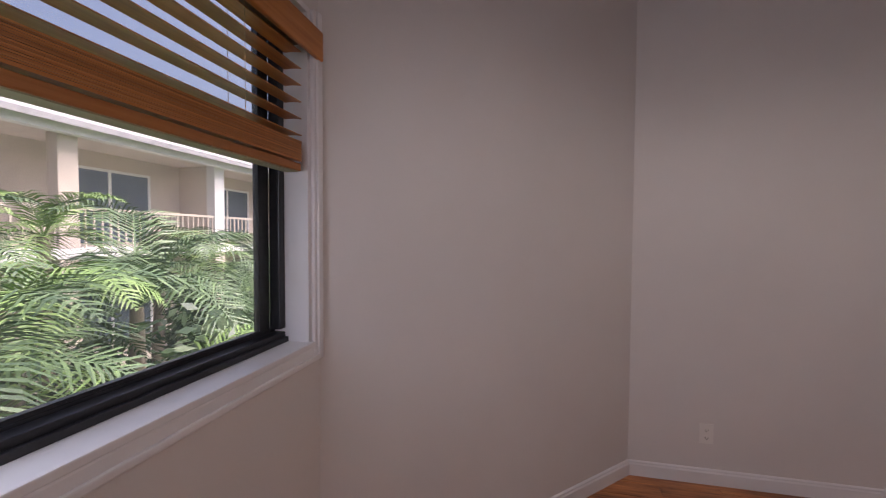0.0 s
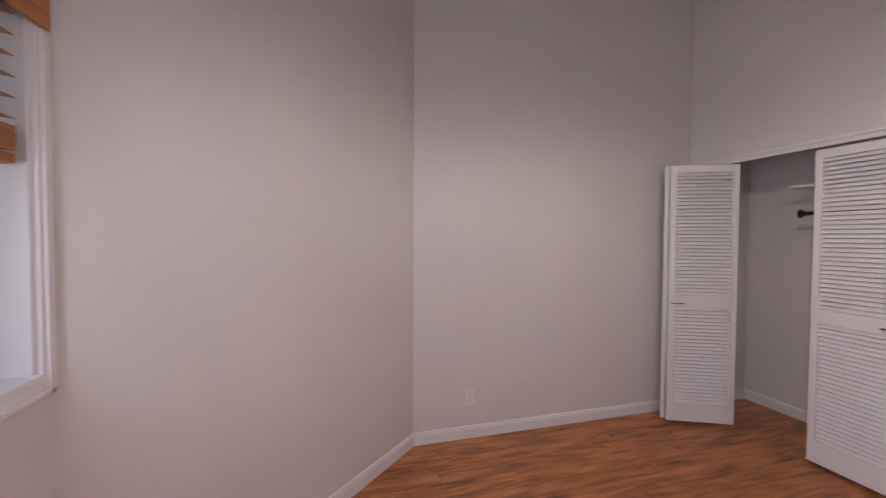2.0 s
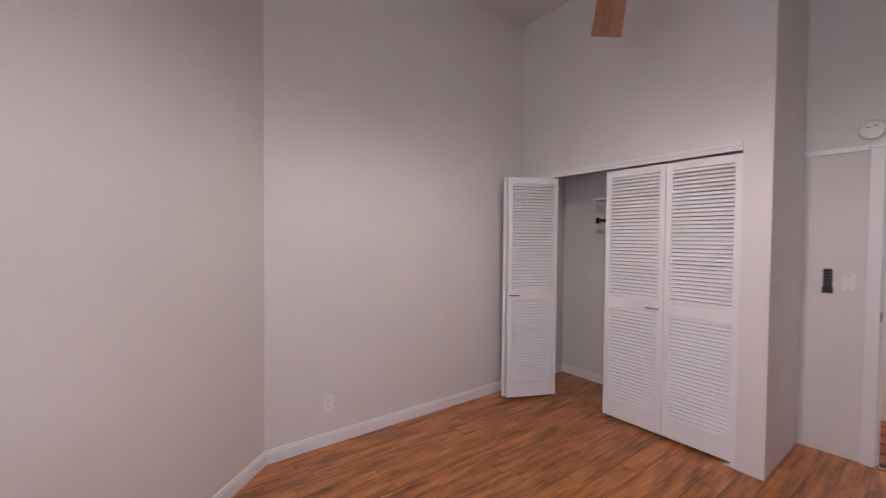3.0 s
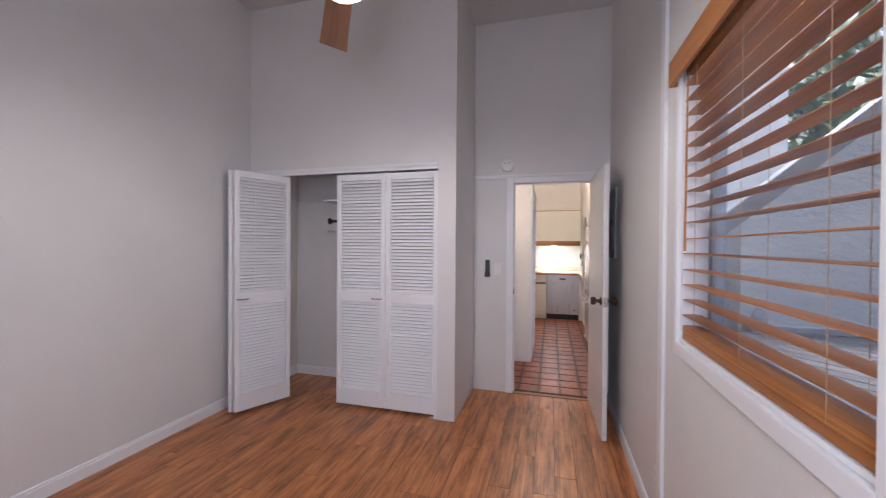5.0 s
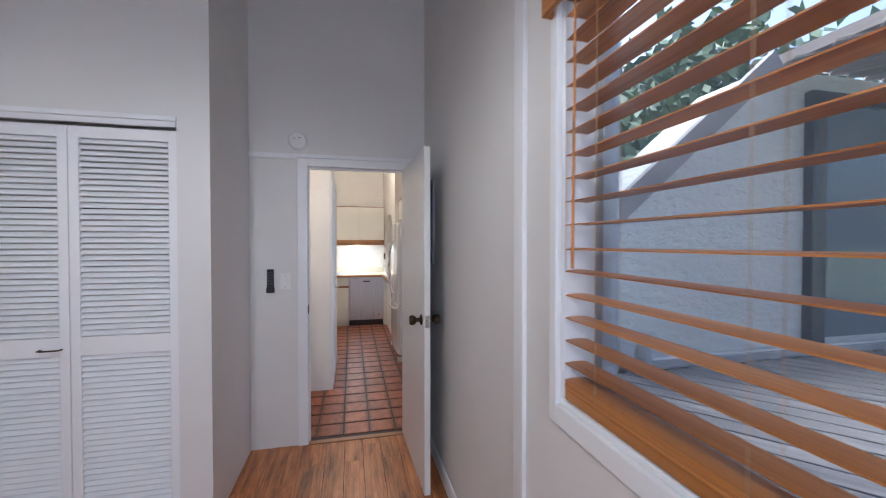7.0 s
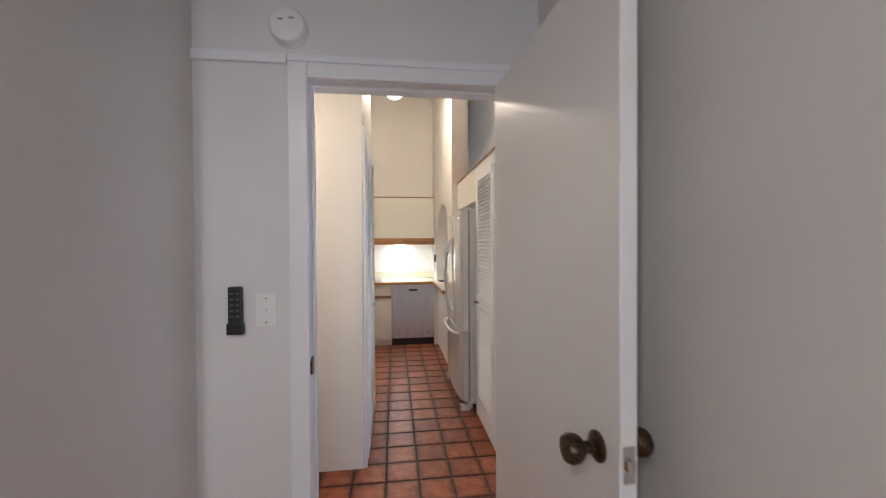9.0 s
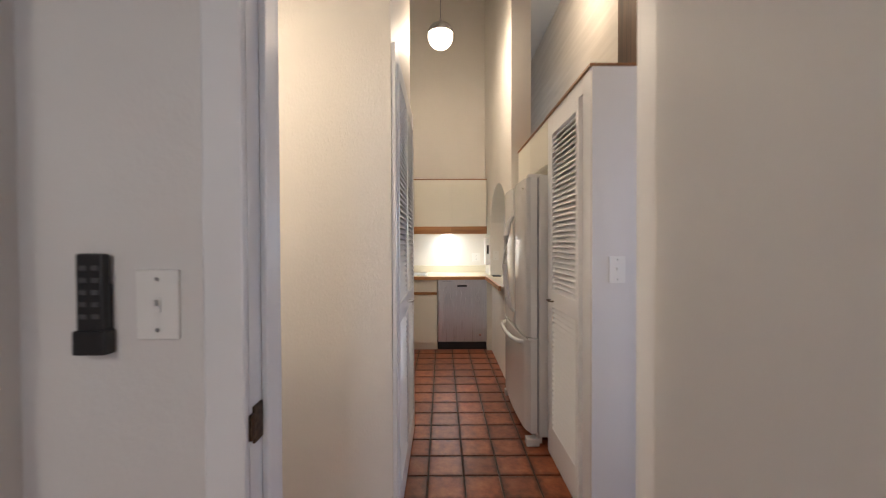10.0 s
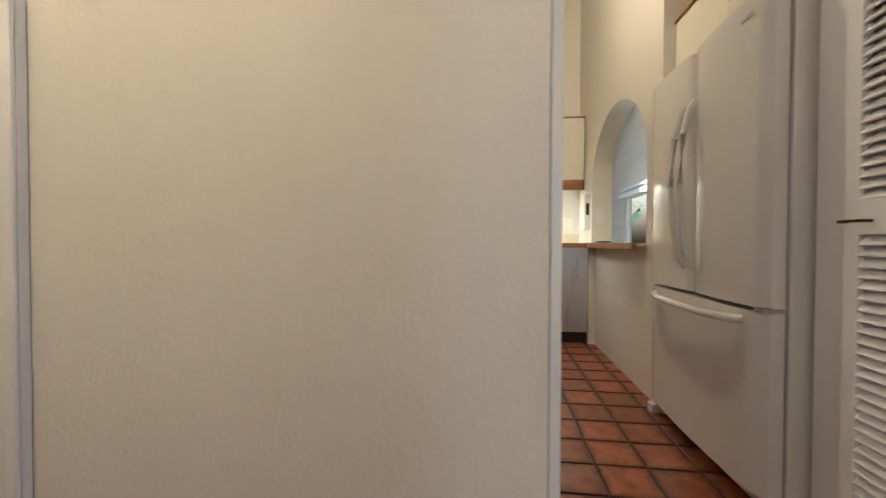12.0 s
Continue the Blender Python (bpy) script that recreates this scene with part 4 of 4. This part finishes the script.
part("stem", bm, M_GREYP, pend)
bm = bmesh.new()
turned(bm, [(0.06, HK - 3.08), (0.06, HK - 3.10), (0.01, HK - 3.12)][::-1], 20)
part("canopy", bm, M_CHROME, pend)

# second copy: added globe, kept out of view, round the dining-room fill light
for px, py, pz in ((4.32, 1.12, 2.26), (7.6, -1.2, 4.31)):
    copy = copy_thing(pend, pose(px, py, pz))
    for o in copy.children:
        if o.name.startswith("stem"):
            o.scale.z = (HK - pz - 0.12) / (HK - 3.22)
            o.location.z = 0.12 * (1 - o.scale.z)
        if o.name.startswith("canopy"):
            o.location.z = 3.08 - pz

# things past the pantry
# upright board added in place of the dark wood-panelled ceiling further back
bp = thing("wood_panel", pose(6.05, -1.721, 2.092), "dark wooden panel standing in for the wood ceiling beyond the pantry", "panel")
part("board", boxes((-0.75, 1.08, -0.026, 0.0, -2.09, 1.6, 0.003)), M_PANELWOOD, bp)
dw = thing("window_3", I, "bright dining-room window under a white pelmet", "window", "", "structure")
part("window_frame", boxes((9.3, 10.9, -1.83, -1.79, 0.75, 0.79), (9.3, 10.9, -1.83, -1.79, 1.58, 1.62), (9.3, 9.34, -1.83, -1.79, 0.79, 1.58), (10.86, 10.9, -1.83, -1.79, 0.79, 1.58)), M_TRIM, dw)
part("pelmet", boxes((9.2, 11.0, -1.748, -1.70, 1.60, 1.66, 0.003), (9.2, 11.0, -1.748, -1.71, 1.70, 1.74, 0.003)), M_TRIM, dw)
# unseen hall opening, added to let bluish daylight onto the hall wall
dh = thing("window_4", I, "unseen hall door frame added for daylight from the south", "window", "", "structure")
part("window_frame", boxes((4.25, 4.30, -1.83, -1.79, 0, 2.15), (4.95, 5.0, -1.83, -1.79, 0, 2.15), (4.30, 4.95, -1.83, -1.79, 2.1, 2.15)), M_TRIM, dh)

# ---- outside, south: terrace and neighbouring wing ----


NEAR = 0.404
NEARBY = Matrix.Translation((0.743, -0.082, 1.457)) @ Matrix.Scale(NEAR, 4) @ Matrix.Translation((-0.743, 0.082, -1.457))


def terrace():
    d = thing("terrace", NEARBY, "grey weathered board terrace below the window", "deck", "", "structure")
    part("bed", boxes((-1.0, 4.08, -8.5, -1.66, -9.9, 0.505)), M_FLOORJOINT, d)
    me = {}
    m0 = pose(1.5, -4.4, 0.53, 0, 0, 38)
    for k in range(-34, 35):
        # clip each board to the terrace
        a = radians(38)
        off = k * 0.145
        ox, oy = 1.5 - math.sin(a) * off, -4.4 + math.cos(a) * off
        lo, hi = -9.0, 9.0
        for o, dd, l0, l1 in ((ox, math.cos(a), -1.0, 4.0), (oy, math.sin(a), -8.4, -1.68)):
            t0, t1 = sorted(((l0 - o) / dd, (l1 - o) / dd))
            lo, hi = max(lo, t0), min(hi, t1)
        if hi - lo > 0.3:
            part("board", boxes((lo, hi, -0.0645, 0.0645, -0.024, 0.012, 0.004)), M_DECK, d, m=pose(ox, oy, 0.53, 0, 0, 38))


terrace()


def wing():
    w = thing("neighbour_wing", NEARBY, "pale stucco wing with a dark window under a sloping eave", "building")
    x0, x1 = 4.10, 4.80
    bm = bmesh.new()
    poly = [(-1.88, -9.9), (-1.88, 1.72), (-3.35, 2.98), (-8.5, 2.98), (-8.5, -9.9)]
    a = [bm.verts.new((x0, y, z)) for y, z in poly]
    c = [bm.verts.new((x1, y, z)) for y, z in poly]
    bm.faces.new(a), bm.faces.new(c[::-1])
    for k in range(5):
        bm.faces.new((a[k], a[(k + 1) % 5], c[(k + 1) % 5], c[k]))
    part("wall", bm, M_STUCCO, w)
    bm = bmesh.new()
    sl = math.atan2(2.98 - 1.72, -3.35 + 1.88)
    box(bm, -0.15, 2.1, -0.03, 0.03, -0.10, 0.06, 0.004, Matrix.Translation((4.09, -1.80, 1.70)) @ Matrix.Rotation(-math.pi / 2, 4, "Z") @ Matrix.Rotation(-math.atan2(1.26, 1.47), 4, "Y"))
    part("rake_board", bm, paint("weathered_rake", (0.24, 0.22, 0.22), 0.7, 30, 0.3, 0.15), w, "weathered sloping rake board")
    win = part("window", boxes((4.085, 4.099, -7.6, -3.86, 0.66, 2.72)), M_DARKWIN, w, "dark screened sliding window")
    for y in (-3.82, -5.7, -7.6):
        part("mullion", boxes((4.02, 4.099, y - 0.08, y + 0.08, 0.6, 2.80, 0.004)), M_FRAME, win)
    part("head", boxes((4.05, 4.099, -7.64, -3.77, 2.72, 2.82, 0.004)), M_FRAME, win)
    part("sill_track", boxes((3.99, 4.099, -8.4, -1.9, 0.545, 0.60, 0.006)), paint("worn_metal_track", (0.30, 0.30, 0.31), 0.45, 40, 0.5, 0.5), w, "worn metal base track")
    part("sill_lip", boxes((4.02, 4.05, -8.4, -1.9, 0.60, 0.615, 0.003)), paint("flaking_white_track", (0.6, 0.6, 0.6), 0.5, 25, 0.6, 0.5), w)


wing()
finial = thing("garden_lamp", NEARBY @ pose(3.9, -1.95, 0.542), "small dark rounded lamp on the terrace", "garden lamp")
bm = bmesh.new()
turned(bm, [(0.05, 0), (0.055, 0.08), (0.06, 0.16), (0.045, 0.22), (0.015, 0.25)], 18)
part("body", bm, M_GREYP, finial, "", True)


def soffit():
    s = thing("eave_soffit", NEARBY, "boarded grey eave overhanging the terrace", "eave")
    for k in range(50):
        a = radians(38)
        off = (k - 20) * 0.17
        ox, oy = 2.6 - math.sin(a) * off, -5.4 + math.cos(a) * off
        lo, hi = -9.0, 9.0
        for o, dd, l0, l1 in ((ox, math.cos(a), 1.4, 4.09), (oy, math.sin(a), -8.4, -3.45)):
            t0, t1 = sorted(((l0 - o) / dd, (l1 - o) / dd))
            lo, hi = max(lo, t0), min(hi, t1)
        if hi - lo > 0.2:
            part("board", boxes((lo, hi, -0.081, 0.081, -0.012, 0.012, 0.003)), M_SOFFIT, s, m=pose(ox, oy, 3.0, 0, 0, 38))
    part("deck_above", boxes((1.4, 4.13, -8.4, -3.45, 3.014, 3.10)), M_SOFFIT, s)


soffit()

# ---- outside, west: garden, palms and the block opposite ----
tagged(part("ground", boxes((-400, 400, -400, 400, -3.4, -3.2)), M_GROUND), "dark planted garden ground", "ground", "", "structure")


def palm(x, y, z0, height, crown, fronds, seed, material):
    rng = random.Random(seed)
    t = thing("palm_tree", pose(x, y, z0), "garden palm with arching feathery fronds", "palm tree", "garden palms")
    bm = bmesh.new()
    lean = rng.uniform(-0.2, 0.2)
    pts = [(lean * (k / 8) ** 2, 0, height * k / 8) for k in range(9)]
    tube(bm, pts, [0.13 - 0.05 * k / 8 + 0.008 * (k % 2) for k in range(9)], 10)
    part("trunk", bm, M_BARK, t, "", True)
    for i in range(fronds):
        az = 2.4 * i + rng.uniform(-0.3, 0.3)
        up = rng.uniform(0.15, 1.25)
        L = crown * rng.uniform(0.8, 1.15)
        verts, faces = [], []
        p = Vector((lean, 0, height))
        d = Vector((math.cos(az) * math.cos(up), math.sin(az) * math.cos(up), math.sin(up)))
        n = 34
        side = Vector((-math.sin(az), math.cos(az), 0))
        prev = None
        for k in range(n + 1):
            s = k / n
            w = 0.014 * (1 - s) + 0.003
            base = len(verts)
            upv = side.cross(d).normalized()
            verts += [p - side * w, p + side * w, p + upv * w]
            if prev is not None:
                for a, c in ((0, 1), (1, 2), (2, 0)):
                    faces.append((prev + a, prev + c, base + c, base + a))
            prev = base
            if k > 3:
                ll = L * 0.30 * math.sin(math.pi * min(1, s * 0.92 + 0.10)) ** 0.7 * rng.uniform(0.85, 1.1) + 0.03
                for sg in (-1, 1):
                    ld = (side * sg * 0.85 + d * 0.6 - upv * rng.uniform(-0.05, 0.3)).normalized()
                    tip = p + ld * ll + Vector((0, 0, -0.25 * ll))
                    mid = p + ld * ll * 0.5
                    b = len(verts)
                    hw = d * 0.016
                    verts += [p - hw * 0.6, p + hw * 0.6, mid + hw, mid - hw, tip]
                    faces += [(b, b + 1, b + 2, b + 3), (b + 3, b + 2, b + 4)]
            p = p + d * (L / n)
            d = (d + Vector((0, 0, -0.052 - 0.03 * s))).normalized()
        me = bpy.data.meshes.new("frond")
        me.from_pydata(verts, [], faces)
        me.materials.append(material)
        part("frond", me, None, t)
    return t


for k, (x, y, h, c, n, mt) in enumerate(((-3.7, 1.9, 3.4, 2.0, 13, M_PALM), (-5.2, 4.6, 3.6, 2.3, 15, M_PALM), (-4.6, 2.9, 3.9, 1.5, 8, M_PALM2), (-6.6, 3.0, 4.0, 2.2, 14, M_PALM),
                                         (-7.2, 6.6, 4.0, 2.2, 14, M_PALM), (-4.4, 0.4, 3.5, 2.0, 12, M_PALM), (-7.9, 5.2, 4.6, 1.6, 12, M_PALM2), (-6.0, 8.6, 3.7, 2.2, 13, M_PALM), (-3.4, 3.4, 2.6, 2.1, 14, M_PALM2), (-4.9, 5.9, 2.9, 2.2, 14, M_PALM), (-2.9, 1.0, 2.4, 1.9, 13, M_PALM), (-5.8, 1.6, 3.2, 2.1, 13, M_PALM), (-7.6, 8.0, 3.9, 2.1, 13, M_PALM2))):
    palm(x, y, -3.2, h, c, n, 11 + k, mt)


def shrubs():
    """Loose undergrowth: many small leaves in uneven mounds."""
    rng = random.Random(5)
    verts, faces = [], []
    for _ in range(95):
        cx, cy = rng.uniform(-9.3, -3.2), rng.uniform(-1.5, 13.0)
        r, hgt = rng.uniform(0.7, 1.3), rng.uniform(2.2, 4.0)
        for _ in range(330):
            a, u = rng.uniform(0, 6.283), rng.random()
            rr = r * math.sqrt(rng.random()) * (1 - 0.55 * u)
            p = Vector((cx + rr * math.cos(a), cy + rr * math.sin(a), -3.2 + hgt * u))
            d = Vector((rng.uniform(-1, 1), rng.uniform(-1, 1), rng.uniform(-0.7, 0.8))).normalized()
            s = d.orthogonal().normalized()
            l, w = rng.uniform(0.10, 0.30), rng.uniform(0.025, 0.06)
            b = len(verts)
            verts += [p, p + d * l * 0.5 + s * w, p + d * l, p + d * l * 0.5 - s * w]
            faces.append((b, b + 1, b + 2, b + 3))
    me = bpy.data.meshes.new("undergrowth")
    me.from_pydata(verts, [], faces)
    me.materials.append(M_FOL)
    tagged(part("undergrowth", me, None), "dense dark green garden undergrowth", "shrubs", "", "stuff")


shrubs()


def opposite_block():
    b = thing("apartment_block", pose(-10.5, 0, -1.9), "beige two-storey apartment block with recessed balconies", "building")
    part("wall", boxes((-4.0, -1.6, -14, 26, -1.35, 5.9)), M_FACADE, b)
    part("balcony_floor", boxes((-1.6, 0.0, -14, 26, 2.75, 3.0)), M_FACWHITE, b)
    part("balcony_ceiling", boxes((-1.6, 0.0, -14, 26, 5.75, 6.0)), M_FACADE, b)
    part("fascia", boxes((0.0, 0.25, -14.3, 26.3, 5.70, 5.98, 0.01)), M_FACWHITE, b, "white eave fascia")
    bm = bmesh.new()
    prof = [(0.45, 5.86), (0.45, 6.0), (-4.4, 8.1), (-4.4, 7.9)]
    e0 = [bm.verts.new((x, -14.4, z)) for x, z in prof]
    e1 = [bm.verts.new((x, 26.4, z)) for x, z in prof]
    bm.faces.new(e0), bm.faces.new(e1[::-1])
    for k in range(4):
        bm.faces.new((e0[k], e0[(k + 1) % 4], e1[(k + 1) % 4], e1[k]))
    part("roof", bm, M_ROOF, b, "pale shingled roof")
    for j, y in enumerate(7.35 + 4.65 * q for q in range(-4, 4)):
        part("column", boxes((-0.35, 0.0, y - 0.22, y + 0.22, 3.0, 5.75, 0.02)), M_FACWHITE if j % 2 else M_FACADE, b)
        part("column", boxes((-0.35, 0.0, y - 0.22, y + 0.22, -1.35, 2.75, 0.02)), M_FACADE, b)
        if j % 3 != 1:
            part("partition", boxes((-1.6, -0.35, y - 0.12, y + 0.12, 3.0, 5.75)), M_FACADE, b)
        for z in (0.1, 3.1):
            w = part("window", boxes((-1.58, -1.55, y + 0.9, y + 3.3, z, z + 2.1)), M_DARKWIN, b)
            part("frame", boxes((-1.60, -1.53, y + 0.82, y + 0.9, z, z + 2.18), (-1.60, -1.53, y + 3.3, y + 3.38, z, z + 2.18), (-1.60, -1.53, y + 2.06, y + 2.14, z, z + 2.1), (-1.60, -1.53, y + 0.9, y + 3.3, z + 2.1, z + 2.18)), M_FACWHITE, w)
        rail = part("railing", boxes((-0.12, -0.06, y + 0.22, y + 4.43, 3.95, 4.02)), M_FACADE, b, "beige balcony railing")
        me = mesh_of(boxes((-0.105, -0.075, -0.02, 0.02, 3.0, 3.95)), "baluster", M_FACADE)
        for k in range(21):
            part("baluster", me, None, rail, m=pose(0, y + 0.4 + k * 0.2, 0))


opposite_block()


def far_trees():
    rng = random.Random(9)
    for cx, cy, h in ((-27, 4, 13.0), (-29, 13, 14.5), (-26, 20, 12.5), (-30, -4, 13.5), (9.4, -5.4, 8.2), (8.8, -7.2, 8.8), (13, -9.5, 9.5)):
        t = thing("tree", pose(cx, cy, -3.2), "distant leafy tree behind the roofs", "tree", "distant trees")
        bm = bmesh.new()
        tube(bm, [(0, 0, 0), (0.15, 0.1, h * 0.4), (-0.1, 0, h * 0.75)], [0.3, 0.2, 0.07], 10)
        for k in range(6):
            a = k * 1.05
            tube(bm, [(0.1, 0.05, h * (0.4 + 0.05 * k)), (math.cos(a) * 1.6, math.sin(a) * 1.6, h * (0.6 + 0.05 * k))], [0.09, 0.02], 6)
        part("trunk", bm, M_BARK, t, "", True)
        verts, faces = [], []
        for _ in range(40):
            ca, cr, cz = rng.uniform(0, 6.28), rng.uniform(0.2, 3.0), h * rng.uniform(0.5, 1.0)
            for _ in range(110):
                p = Vector((math.cos(ca) * cr + rng.gauss(0, 0.5), math.sin(ca) * cr + rng.gauss(0, 0.5), cz + rng.gauss(0, 0.4)))
                d = Vector((rng.uniform(-1, 1), rng.uniform(-1, 1), rng.uniform(-1, 1))).normalized()
                s = d.orthogonal().normalized()
                b = len(verts)
                verts += [p, p + d * 0.17 + s * 0.08, p + d * 0.34, p + d * 0.17 - s * 0.08]
                faces.append((b, b + 1, b + 2, b + 3))
        me = bpy.data.meshes.new("crown")
        me.from_pydata(verts, [], faces)
        me.materials.append(M_FOL)
        part("crown", me, None, t)


far_trees()

# ---- floor pieces, last ----
floor = bpy.data.objects["floor"]
PLANKS = {}
rng = random.Random(21)
PW, GAP = 0.127, 0.0012
y = YS - 0.03
while y < YN + 0.02:
    x_start = XW - 0.06
    yy = y + PW * 0.5
    if yy > DY:
        x_start = XW + (yy - DY) * (DX - XW) / (YN - DY) - 0.12
    x = x_start - rng.choice((0.0, 0.2, 0.4, 0.6, 0.8))
    while x < XE + 0.02:
        x1 = min(x + 1.22, XE + 0.025)
        xa = max(x, x_start)
        L = round(x1 - xa, 2)
        if L > 0.04:
            if L not in PLANKS:
                PLANKS[L] = mesh_of(boxes((-L / 2 + GAP, L / 2 - GAP, -PW / 2 + GAP, PW / 2 - GAP, -0.008, 0.0, 0.0012)), "plank", M_FLOOR)
            part("plank", PLANKS[L], None, floor, m=pose((xa + x1) / 2, y + PW / 2, 0))
        x += 1.22
    y += PW

tiled = bpy.data.objects["floor_tiled"]
TP = 0.203
tile_meshes = []
for k in range(4):
    r2 = random.Random(40 + k)
    bm = boxes((-0.0955, 0.0955, -0.0955, 0.0955, -0.007, 0.0, 0.004))
    for v in bm.verts:
        v.co.z += r2.uniform(-0.0012, 0.0012)
        v.co.x += r2.uniform(-0.0012, 0.0012)
        v.co.y += r2.uniform(-0.0012, 0.0012)
    tile_meshes.append(mesh_of(bm, "tile", M_TILE))
rest = []
for i in range(-9, 28):
    for j in range(-9, 12):
        cx, cy = 5.941 + (i + 0.5) * TP, 0.055 + (j + 0.5) * 0.2
        if not (XE + 0.1 < cx < 8.75 and -1.7 < cy < 2.3):
            continue
        if cx > XK and (cy < -0.85 or (cy > 0.3 and cx < 6.1)):
            continue
        if -0.80 < cy < 0.6:
            part("tile", tile_meshes[rng.randrange(4)], None, tiled, m=pose(cx, cy, 0, 0, 0, 90 * rng.randrange(4)))
        else:
            rest.append((cx, cy))
bm = bmesh.new()
for cx, cy in rest:
    box(bm, cx - 0.0955, cx + 0.0955, cy - 0.0955, cy + 0.0955, -0.007, 0.0)
tagged(part("tile_field", bm, M_TILE, tiled), "", "", "", "stuff")
